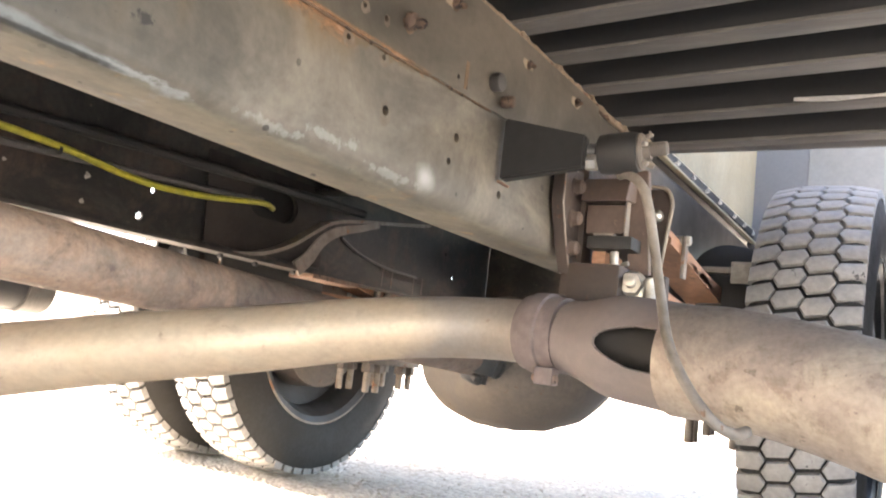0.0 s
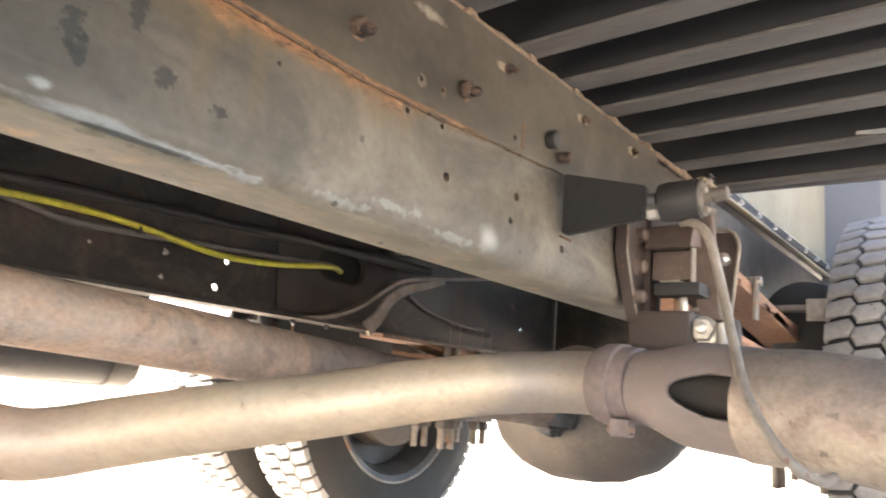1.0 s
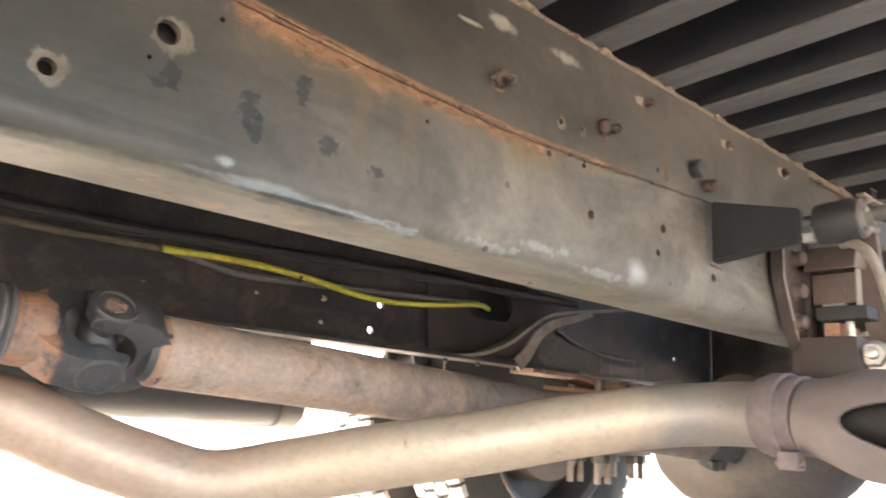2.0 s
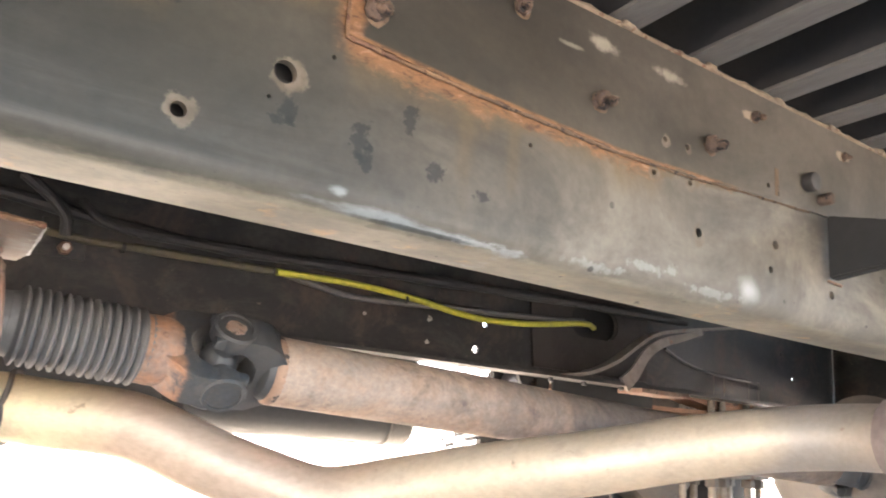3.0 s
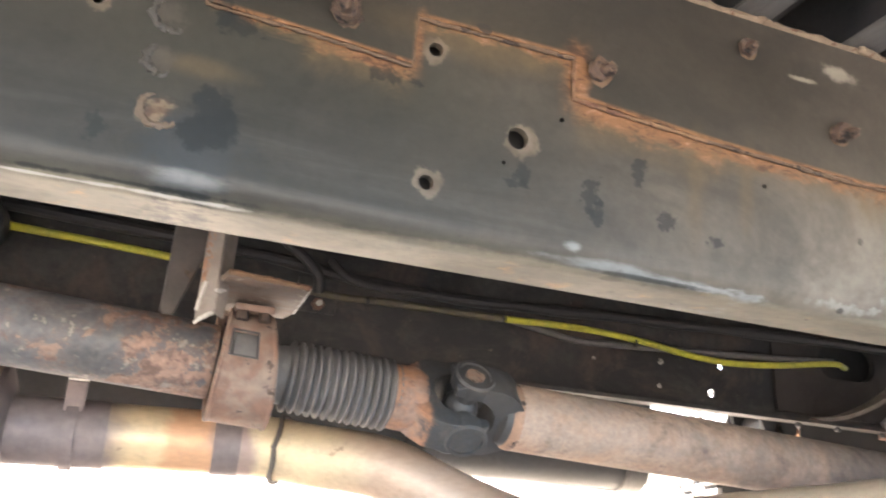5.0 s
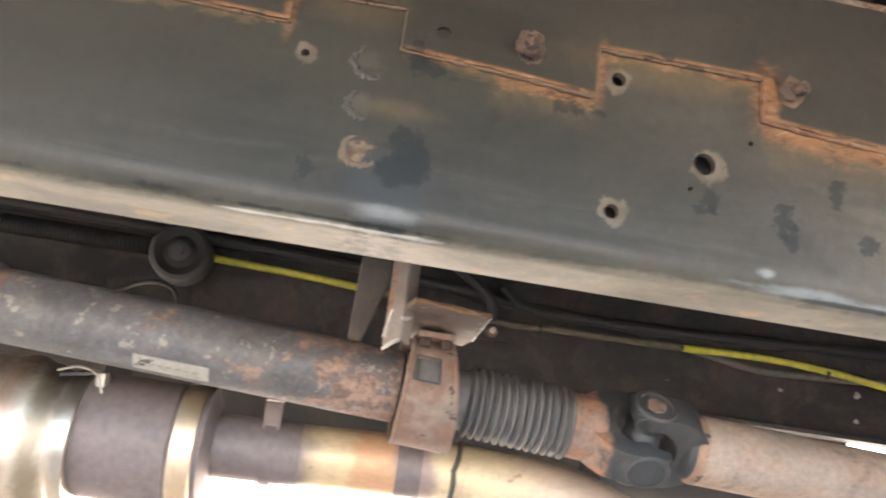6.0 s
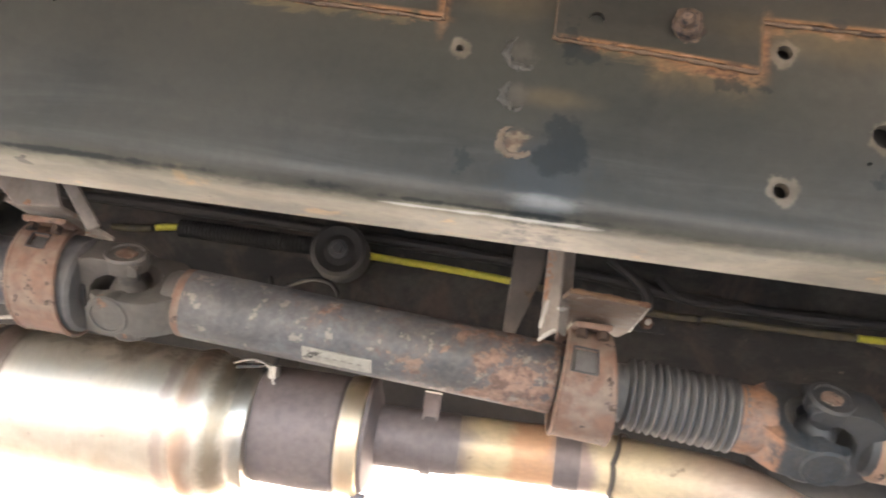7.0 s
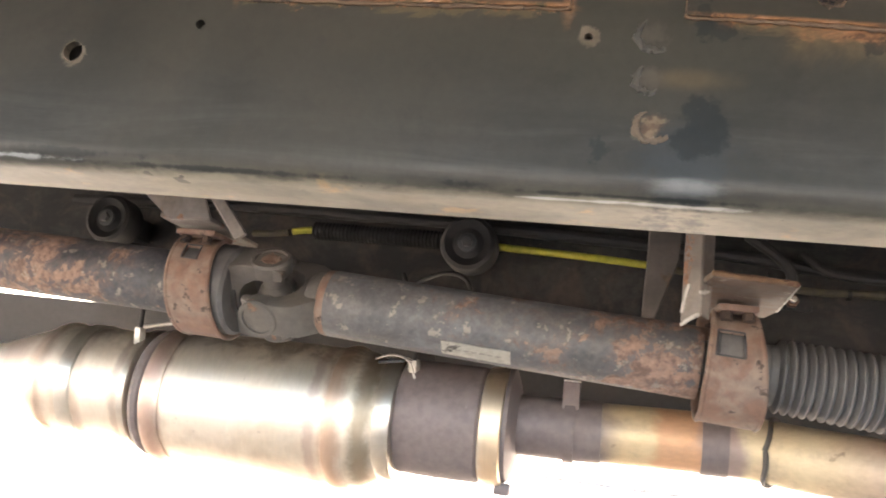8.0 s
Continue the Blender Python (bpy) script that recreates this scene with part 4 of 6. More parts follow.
# ---- far frame rail ----
FY = 0.857
far = thing("frame_rail", "black far-side channel frame rail with rust blooms and pierced holes", "frame rail", (0, FY, Z0))
far_holes = [circle(0.853, 0.627, 0.0065), circle(0.831, 0.571, 0.0080), circle(1.942, 0.688, 0.006), circle(2.0, 0.623, 0.007),
             circle(1.178, 0.673, 0.036, 24, wide=0.040)]
bm = plate([(RX0, Z0 + 0.022), (RX1, Z0 + 0.022), (RX1, Z1 - 0.022), (RX0, Z1 - 0.022)], far_holes, FY - T, FY)
extrude_x(bend_profile(Z0, FY, -1, T, 0.018, 0.075), RX0, RX1, bm)
extrude_x(flip(bend_profile(Z0, FY, -1, T, 0.018, 0.075), (Z0 + Z1) / 2), RX0, RX1, bm)
on(far, "channel", bm, m_far)
# black plate added behind the slot for the darkness inside it
on(far, "slot_shade_plate", box(1.06, 1.30, FY + 0.02, FY + 0.026, 0.6, 0.74, 0.002), m_arm)
on(far, "patch_plate", plate([(0.99, 0.553), (1.36, 0.553), (1.36, 0.745), (0.97, 0.745)], [circle(1.178, 0.673, 0.037, 24, wide=0.041)], FY - T - 0.005, FY - T - 0.0004), m_patch, "dark rusty reinforcing plate round a slot")
for x in (1.0, 1.1, 1.22, 1.32):
    on(far, "rivet", tube((x, 0.80, Z0 - 0.001), (x, 0.80, Z0 - 0.010), 0.006, 0.002, 12), m_joint)
on(far, "flange_plate", box(1.25, 1.42, 0.765, 0.84, Z0 - 0.012, Z0 - 0.001, 0.002), m_rust, "rusty plate under the bottom flange")

# daylight shining through small holes, set on the web as pale patches
for x, z, r in ((0.710, 0.619, 0.0065), (0.707, 0.572, 0.0045), (0.559, 0.608, 0.0035), (0.60, 0.66, 0.003), (0.93, 0.70, 0.003)):
    chip = circle(x, z, r, 9)
    on(far, "chip_daylight_mark", plate([(cx + rng.uniform(-0.3, 0.3) * r, cz + rng.uniform(-0.3, 0.3) * r) for cx, cz in chip], [], FY - T - 0.0012, FY - T - 0.0002), m_label, "pale patch standing in for daylight through a hole")

# ---- cargo body above ----
GX0, GX1, GY0, GY1 = -2.6, 3.3, -0.76, 1.56
floor = thing("cargo_floor", "black underside of the cargo body floor", "truck floor", (0, 0.43, 0.87))
# the deck is cut away over the wheel house
deck = box(GX0, 1.300, GY0, GY1, 0.8695, 0.895, 0.003)
box(1.3005, GX1, 0.0085, GY1, 0.8695, 0.895, 0.003, deck)
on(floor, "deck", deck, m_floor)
# near one is unseen, made deep to keep sky off the upper web
on(floor, "added_side_rail", box(GX0, 1.300, GY0 - 0.03, GY0, 0.745, 0.90, 0.004), m_sill)
on(floor, "added_side_rail", box(GX0, GX1, GY1, GY1 + 0.03, 0.80, 0.90, 0.004), m_sill)
for y in (0.0, 0.79):
    on(floor, "long_sill", box(GX0, 1.2, y + 0.008, y + 0.064, Z1 + 0.001, 0.7905, 0.001), m_brace, "dusty packing strip on top of the frame")
SILL_X = [1.240, 1.089, 0.937, 0.811, 0.706, 0.594, 0.466, 0.345] + [0.221 - 0.121 * k for k in range(23)]
proto = None
for k, x in enumerate(SILL_X):
    m = Matrix.Translation((x + 0.030, 0.43, 0.791)) @ Matrix.Rotation(radians(-4), 4, "Z")
    if proto is None:
        first = m
        proto = thing("floor_bearer", "grey pressed-steel floor bearer running across under the cargo floor", "floor bearer", m.translation, "bearers under the cargo floor")
        y0, y1 = GY0 - 0.43 + 0.001, GY1 - 0.43 - 0.001
        # shade on the web and ground light on the flange are put into colour
        part("web", box(-0.018, -0.013, y0, y1, 0.0052, 0.0775, 0.001), m_floor, proto, "web coloured black for the shade between bearers")
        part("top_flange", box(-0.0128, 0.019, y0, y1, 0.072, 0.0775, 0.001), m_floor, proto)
        part("bottom_flange", box(-0.019, 0.019, y0, y1, 0.0, 0.005, 0.0012), m_sill, proto, "bottom flange in paler grey for light off the ground")
    else:
        copy_thing(proto, m)
proto.matrix_basis = first

for k, x in enumerate(SILL_X[:10]):
    bm = bmesh.new()
    bmesh.ops.create_uvsphere(bm, u_segments=16, v_segments=10, radius=1.0, matrix=Matrix.Translation((x + rng.uniform(-0.008, 0.008), 0.001, Z1 + 0.003)) @ Matrix.Diagonal((rng.uniform(0.007, 0.015), 0.0060, 0.0042, 1)))
    for v in bm.verts:
        v.co += Vector((noise.noise(v.co * 150.0), 0.5 * noise.noise(v.co * 150.0 + Vector((3, 1, 4))), 0.5 * noise.noise(v.co * 150.0 + Vector((8, 2, 6))))) * 0.005
    on(rail, "dust_clump", bm, m_crust, "caked dust where a bearer sits")

scuff = thing("paint_smear", "dried smear of white paint under a floor bearer", "paint smear", (1.028, -0.33, 0.7905))
line = [Vector((1.0225 + 0.0035 * math.sin(7 * k / 20) + 0.012 * k / 20, -0.268 - 0.20 * k / 20, 0.7898)) for k in range(21)]
bm = sweep(line, lambda s: 0.005 + 0.006 * abs(math.sin(5.3 * s + 0.4)), 8, up=(0, 0, 1))
for v in bm.verts:
    v.co.z = 0.7903 + (v.co.z - 0.7898) * 0.12
on(scuff, "smear", bm, m_sealant)

# wheel-house panels behind the last bearer
house = thing("wheel_house", "cream sheet-metal wheel house over the rear wheels", "wheel house", (1.5, -0.05, 0.79))
# inner and rear panels run on unseen to about z 1.6 to block sun
on(house, "inner_panel", plate([(1.2985, 0.812), (2.164, 0.829), (2.164, 1.60), (1.2985, 1.60)], [], 0.002, 0.008), m_panel, "cream inner panel")
on(house, "lower_flange", plate([(1.2985, 0.789), (2.164, 0.789), (2.164, 0.8285), (1.2985, 0.8115)], [], 0.0022, 0.0078), m_floor, "black lower flange of the panel")
on(house, "rear_panel", box(2.165, 2.185, -0.80, 0.012, 0.74, 1.594, 0.001), m_liner, "grey rear panel")
on(house, "rear_patch", box(2.1605, 2.1645, -0.80, -0.135, 0.745, 1.59, 0.001), m_liner_pale, "paler scuffed sheet on the rear panel")
on(house, "front_panel", box(1.3005, 1.3055, -0.80, 0.0015, 0.800, 1.115, 0.0005), m_liner)
on(house, "top_panel", box(1.306, 2.159, -0.12, 0.0018, 1.585, 1.594, 0.0005), m_liner)
STRIP = [Vector((1.20 + 0.96 * k / 24, -0.003, 0.801 + 0.011 * k / 24)) for k in range(25)]
on(house, "mounting_strip", sweep(STRIP, 1.0, shape=[(-0.004, -0.008), (0.004, -0.008), (0.004, 0.008), (-0.004, 0.008)], up=(0, 0, 1)), m_black, "black slotted mounting strip")
for k in (2, 4, 7, 10, 13, 17, 20, 23):
    p = STRIP[k]
    on(house, "strip_clip", sweep([p + Vector((0, -0.005, -0.005)), p + Vector((0.012, -0.006, -0.006)), p + Vector((0.026, -0.006, -0.002)), p + Vector((0.034, -0.005, 0.004))], 0.0017, 6), m_zinc, "bright wire clip")
    on(house, "strip_bolt", tube((p.x + 0.016, p.y - 0.003, p.z + 0.001), (p.x + 0.016, p.y - 0.008, p.z + 0.001), 0.004, 0.001, 10), m_zinc)
on(house, "strip_edge", sweep([p + Vector((0, -0.003, 0.0095)) for p in STRIP], 0.0012, 6), m_band, "bare bright upper edge of the strip")
on(house, "strip_lip", box(1.15, 2.164, -0.013, 0.0005, 0.7862, 0.7912, 0.001), m_panel, "pale lip under the strip")

# ---- drive shaft ----
SY = 0.43


def shaft_z(x):
    return 0.4625 - 0.0625 * x if -0.55 < x < 0 else 0.4610 - 0.053 * x if x >= 0 else 0.4969 - 0.036 * (x + 0.55)


def sp(x, dy=0.0, dz=0.0):
    return Vector((x, SY + dy, shaft_z(x) + dz))


SR = 0.0415


def universal_joint(parent, x, turn, steel, front, axes="yz", size=1.16):
    """Two forked yokes on a cross with four bearing caps; the shaft runs along x."""
    c = sp(x)
    d = (sp(x + 0.1) - sp(x - 0.1)).normalized()
    m = Matrix.Translation(c) @ Matrix.Rotation(math.asin(-d.z), 4, "Y") @ Matrix.Rotation(turn, 4, "X") @ Matrix.Scale(size, 4)

    def fork(sign, along):
        """A forged fork: a flared body cut by a round bay, with a boss on each ear."""
        outer = [(0.066, 0.022), (0.060, 0.0285), (0.053, 0.0350), (0.042, 0.0435), (0.028, 0.0465), (0.0, 0.0465), (-0.012, 0.0455), (-0.0195, 0.041), (-0.0205, 0.035)]
        inner = [(-0.0185, 0.0315), (0.0, 0.0305), (0.014, 0.0285), (0.025, 0.022), (0.032, 0.0125), (0.0345, 0.0)]
        half = outer + inner
        outline = [(sign * px, pa) for px, pa in half] + [(sign * px, -pa) for px, pa in half[-2::-1]]
        bm = plate(outline, [], -1.0, 1.0)
        for v in bm.verts:
            px = sign * v.co.x
            v.co.y *= 0.0210 - 0.0025 * min(1.0, max(0.0, (0.060 - px) / 0.04)) + 0.0010 * min(1.0, max(0.0, (0.02 - px) / 0.03))
        bmesh.ops.recalc_face_normals(bm, faces=bm.faces)
        rims = [e for e in bm.edges if len(e.link_faces) == 2 and e.calc_face_angle() > 0.7]
        bmesh.ops.bevel(bm, geom=rims, offset=0.0042, segments=3, affect="EDGES", profile=0.6, clamp_overlap=True)
        if along == "y":
            bm.transform(Matrix.Rotation(radians(90), 4, "X"))
        for k in (-1, 1):
            a = Vector((0, k * 0.029, 0)) if along == "y" else Vector((0, 0, k * 0.029))
            lathe(a, a * 1.7, [(0, 0.018), (0.002, 0.0215), (0.017, 0.0222), (0.0198, 0.0205), (0.0198, 0.0172), (0.0170, 0.0168)], 28, bm)
        bm.transform(m)
        return bm

    def root(sign):
        bm = lathe((sign * 0.040, 0, 0), (sign * 0.085, 0, 0), [(0, 0.020), (0.004, 0.029), (0.014, 0.0335), (0.028, 0.0335), (0.040, 0.0325)] if sign < 0 else [(0, 0.020), (0.004, 0.029), (0.010, 0.032), (0.030, 0.033)], 30)
        bm.transform(m)
        return bm

    y1 = on(parent, "yoke", fork(-1, axes[0]), front)
    y2 = on(parent, "yoke", fork(1, axes[1]), steel)
    on(y1, "yoke_root", root(-1), front)
    on(y2, "yoke_root", root(1), steel)
    ya, yb = (y1, y2) if axes == "yz" else (y2, y1)
    for yoke, v in ((ya, Vector((0, -1, 0))), (ya, Vector((0, 1, 0))), (yb, Vector((0, 0, 1))), (yb, Vector((0, 0, -1)))):
        bm = lathe(v * 0.040, v * 0.060, [(0, 0.0165), (0.0045, 0.0165), (0.0058, 0.0150), (0.0040, 0.0130), (0.0040, 0.0085), (0.0052, 0.0072), (0.0052, 0.002)], 24)
        bm.transform(m)
        cap = on(yoke, "bearing_cap", bm, steel)
        if v.z > 0:
            bm = eaten(v * 0.0452, v * 0.048, [(0, 0.0105), (0.0022, 0.0095), (0.0026, 0.004)], 14, 0.0024)
            bm.transform(m)
            on(cap, "rusty_face", bm, m_rust, "rusted cap face")
    bm = bmesh.new()
    for v in (Vector((0, 1, 0)), Vector((0, 0, 1))):
        tube(-v * 0.036, v * 0.036, 0.012, 0.002, 16, bm)
    bmesh.ops.create_uvsphere(bm, u_segments=16, v_segments=10, radius=0.02)
    bm.transform(m)
    on(parent, "cross", bm, steel)


def shaft_tube(parent, x0, x1, r, material, name="tube", label=""):
    return on(parent, name, tube(sp(x0), sp(x1), r, 0.003, 40), material, label)


rear_shaft = thing("drive_shaft", "rust-brown rear drive shaft tube with a universal joint", "drive shaft", sp(0.9))
shaft_tube(rear_shaft, 0.198, 1.42, SR, m_shaft_rear)
on(rear_shaft, "weld_ring", lathe(sp(0.190), sp(0.24), [(0, 0.035), (0.006, 0.0405), (0.012, 0.0418), (0.018, 0.0408), (0.026, 0.0396)], 36), m_yoke)
universal_joint(rear_shaft, 0.134, radians(48), steel=m_joint, front=m_yoke_front)
universal_joint(rear_shaft, 1.47, radians(20), steel=m_joint, front=m_joint)

mid_shaft = thing("drive_shaft", "peeling black drive shaft, rust-blotched, with ribbed dust boot", "drive shaft", sp(-0.38))
shaft_tube(mid_shaft, -0.606, -0.162, SR, m_shaft_mid)
on(mid_shaft, "weld_ring", lathe(sp(-0.618), sp(-0.56), [(0, 0.035), (0.005, 0.0406), (0.010, 0.0415), (0.017, 0.0406), (0.024, 0.0396)], 36), m_rust, "rusty weld ring")
on(mid_shaft, "stub", lathe(sp(-0.164), sp(0.0), [(0, 0.032), (0.004, 0.027), (0.058, 0.027), (0.061, 0.033), (0.074, 0.033), (0.078, 0.027), (0.15, 0.027)], 28), m_boot)
prof = [(0.0, 0.030), (0.003, 0.0335), (0.010, 0.0335)]
for k in range(13):
    s = 0.011 + 0.0098 * k
    r = 0.0414 + 0.0014 * k / 12
    prof += [(s, r - 0.0075), (s + 0.0026, r - 0.0026), (s + 0.0037, r - 0.0005), (s + 0.0049, r), (s + 0.0061, r - 0.0005), (s + 0.0072, r - 0.0026), (s + 0.0097, r - 0.0075)]
prof += [(0.1395, 0.0360), (0.142, 0.0382), (0.150, 0.0382), (0.151, 0.0365), (0.158, 0.0362), (0.161, 0.031)]
on(mid_shaft, "dust_boot", lathe(sp(-0.094), sp(0.06), prof, 64), m_boot, "ribbed grey rubber dust boot")
on(mid_shaft, "yoke_neck", lathe(sp(0.058), sp(0.12), [(0, 0.029), (0.003, 0.0345), (0.012, 0.0350), (0.022, 0.033)], 32), m_yoke_front)
universal_joint(mid_shaft, -0.683, radians(42), steel=m_joint_dusty, front=m_joint_dusty, axes="zy")
# balance plate low on the tube
plate_bm = bmesh.new()
a0, a1, x0, x1 = radians(218), radians(247), -0.455, -0.373
grid = [[plate_bm.verts.new(sp(x, (SR + 0.0022) * math.cos(a), (SR + 0.0022) * math.sin(a))) for a in (a0 + (a1 - a0) * k / 6 for k in range(7))] for x in (x0, x1)]
for k in range(6):
    plate_bm.faces.new((grid[0][k], grid[0][k + 1], grid[1][k + 1], grid[1][k]))
thicken(plate_bm, 0.0015)
lab = on(mid_shaft, "label_plate", plate_bm, m_plate, "worn white label with unreadable marks")
for k in range(7):
    x = x0 + 0.008 + 0.0095 * k
    a = radians(231)
    b = bmesh.new()
    bmesh.ops.create_cube(b, size=1.0, matrix=Matrix.Translation(sp(x + 0.003, (SR + 0.0024) * math.cos(a), (SR + 0.0024) * math.sin(a))) @ Matrix.Rotation(a, 4, "X") @ Matrix.Diagonal((0.006, 0.0008, 0.0013, 1)))
    on(lab, "text_bar", b, m_faded)

front_shaft = thing("drive_shaft", "front drive shaft tube with peeling black paint over orange rust", "drive shaft", sp(-1.1))
shaft_tube(front_shaft, -1.80, -0.805, SR, m_shaft_front)
on(front_shaft, "bearing_stub", lathe(sp(-0.806), sp(-0.71), [(0, 0.034), (0.02, 0.030), (0.05, 0.029), (0.08, 0.028)], 28), m_joint)


def centre_bearing(x, label, top_w, low_w, lean, window, cushion_w):
    """A strap that hangs a rubber-cushioned bearing round the shaft; it widens downwards and leans by lean."""
    t = thing("centre_bearing", label, "bearing support", sp(x))
    on(t, "cushion", lathe(sp(x - 0.021), sp(x + cushion_w), [(0, 0.031), (0.0, 0.051), (0.004, 0.0575), (0.017 + cushion_w, 0.0575), (0.021 + cushion_w, 0.053), (0.021 + cushion_w, 0.031)], 40, caps=False), m_boot, "grey rubber cushion ring")
    u_lo, u_hi, d_lo, d_hi = window

    def at(u, deg, r):
        """A point on the strap: u across it from -1 to 1, deg round the shaft."""
        down = min(1.0, max(0.0, (deg - 112.0) / 100.0))
        half = top_w + (low_w - top_w) * down
        z = r * math.sin(radians(deg))
        return sp(x + u * half - lean * z, r * math.cos(radians(deg)), z)

    stops = [108 + 4.0 * k for k in range(83)]
    stops = sorted(set(stops + [d_lo, d_hi]))
    bm = bmesh.new()
    for a, b in zip(stops, stops[1:]):
        mid = (a + b) / 2
        spans = [(-1, u_lo), (u_hi, 1)] if d_lo < mid < d_hi else [(-1, u_lo), (u_lo, u_hi), (u_hi, 1)]
        for u0, u1 in spans:
            v = [bm.verts.new(at(u, deg, r)) for deg in (a, b) for r in (0.0588, 0.0640) for u in (u0, u1)]
            for f in ((0, 1, 3, 2), (4, 6, 7, 5), (0, 4, 5, 1), (2, 3, 7, 6), (0, 2, 6, 4), (1, 5, 7, 3)):
                bm.faces.new([v[i] for i in f])
    bmesh.ops.remove_doubles(bm, verts=bm.verts, dist=0.0002)
    bm.verts.index_update()
    seen = {}
    for f in bm.faces:
        seen.setdefault(frozenset(v.index for v in f.verts), []).append(f)
    bmesh.ops.delete(bm, geom=[f for fs in seen.values() if len(fs) > 1 for f in fs], context="FACES_ONLY")
    strap = on(t, "strap", bm, m_rust, "rust-brown steel strap with a square window")
    for side in (-1, 1):
        rim = [at(side, deg, 0.0625) + Vector((0, 0, 0.0006 * noise.noise(Vector((deg, side, x))))) for deg in stops[1:-1]]
        on(strap, "strap_rim", sweep(rim, 0.0030, 8), m_rust)
    corners = [(u_lo, d_lo), (u_hi, d_lo), (u_hi, d_hi), (u_lo, d_hi), (u_lo, d_lo)]
    rim = []
    for (u0, d0), (u1, d1) in zip(corners, corners[1:]):
        rim += [at(u0 + (u1 - u0) * k / 6, d0 + (d1 - d0) * k / 6, 0.0638) for k in range(6)]
    rim.append(rim[0])
    on(strap, "window_rim", sweep(rim, 0.0011, 6), m_joint, "dark edge of the window")
    # the foot turned over on to the shelf, with its two bolts
    c = at(0, 112, 0.062)
    foot = box(c.x - top_w, c.x + top_w, c.y - 0.030, c.y + 0.022, c.z - 0.001, c.z + 0.0068, 0.003)
    on(strap, "strap_foot", foot, m_rust)
    for side in (-1, 1):
        on(strap, "foot_bolt", hexagon((c.x + side * top_w * 0.55, c.y - 0.022, c.z - 0.002), (c.x + side * top_w * 0.55, c.y - 0.024, c.z - 0.011), 0.0072), m_nut)
    return t


centre_bearing(-0.1305, "rusty strap and rubber cushion carrying the shaft bearing", 0.0215, 0.0310, 0.0, (-0.78, 0.30, 148, 175), 0.021)
centre_bearing(-0.776, "rust-streaked strap and rubber cushion round the front shaft", 0.0270, 0.0285, 0.10, (-0.45, 0.32, 136, 157), 0.046)

# cross members between the rails and the hangers that drop from them
for x in (-0.36, -1.1, 1.36):
    cm = thing("cross_member", "dark dirty channel cross member between the frame rails", "cross member", (x, SY, 0.70))
    bm = box(x - 0.003, x + 0.003, 0.009, 0.848, 0.735, 0.768, 0.001)
    box(x - 0.055, x - 0.0035, 0.009, 0.848, 0.762, 0.768, 0.001, bm)
    box(x - 0.055, x - 0.0035, 0.009, 0.848, 0.735, 0.741, 0.001, bm)
    on(cm, "channel", bm, m_far)
# a deep cross member behind the axle
cm = thing("cross_member", "deep dark cross member between the rails behind the axle", "cross member", (2.22, SY, 0.66))
bm = box(2.217, 2.223, 0.009, 0.848, 0.54, 0.768, 0.001)
box(2.224, 2.28, 0.009, 0.848, 0.762, 0.768, 0.001, bm)
box(2.224, 2.28, 0.009, 0.848, 0.54, 0.546, 0.001, bm)
on(cm, "channel", bm, m_far)


def slab(points, thick, axis=(0, 1, 0), bm=None):
    """A plate over a polygon of points, thick along an axis."""
    own = bmesh.new()
    a = [own.verts.new(Vector(p)) for p in points]
    b = [own.verts.new(Vector(p) + Vector(axis) * thick) for p in points]
    own.faces.new(a)
    own.faces.new(b[::-1])
    for k in range(len(a)):
        own.faces.new((a[k], a[(k + 1) % len(a)], b[(k + 1) % len(a)], b[k]))
    bmesh.ops.bevel(own, geom=own.edges[:], offset=0.0012, segments=1, affect="EDGES")
    return own if bm is None else merge(bm, own)


h1 = thing("bearing_hanger", "grey angle hanger with a rust-edged shelf above the shaft bearing", "hanger", (-0.167, 0.36, 0.608))
on(h1, "outer_leg", slab([(-0.1945, 0.324, 0.735), (-0.1795, 0.305, 0.735), (-0.1770, 0.305, 0.507), (-0.1935, 0.324, 0.498)], 0.005), m_bracket, "scuffed grey leg of the angle")
on(h1, "inner_leg", slab([(-0.1790, 0.3052, 0.735), (-0.1640, 0.326, 0.735), (-0.1640, 0.326, 0.548), (-0.1665, 0.322, 0.506), (-0.1765, 0.3052, 0.508)], 0.005), m_bracket)
on(h1, "shelf", slab([(-0.171, 0.268, 0.547), (-0.089, 0.290, 0.547), (-0.080, 0.44, 0.547), (-0.084, 0.49, 0.547), (-0.172, 0.49, 0.547), (-0.178, 0.33, 0.547)], 0.006, (0, 0, -1)), m_shelf, "tan shelf with flaking paint")
lip = [Vector((-0.171 + 0.082 * k / 20, 0.268 + 0.022 * k / 20 - 0.0006, 0.5440 + rng.uniform(-0.0008, 0.0008))) for k in range(21)]
on(h1, "rusty_lip", sweep(lip, lambda f: 0.0030 * rng.uniform(0.7, 1.15), 7), m_rust_edge, "rusted front edge of the shelf")
lip = [Vector((-0.089 + 0.009 * k / 20, 0.290 + 0.15 * k / 20, 0.5425 + rng.uniform(-0.0008, 0.0008))) for k in range(21)]
on(h1, "chipped_edge", sweep(lip, lambda f: 0.0022 * rng.uniform(0.6, 1.2), 7), m_label, "edge with chipped pale paint")
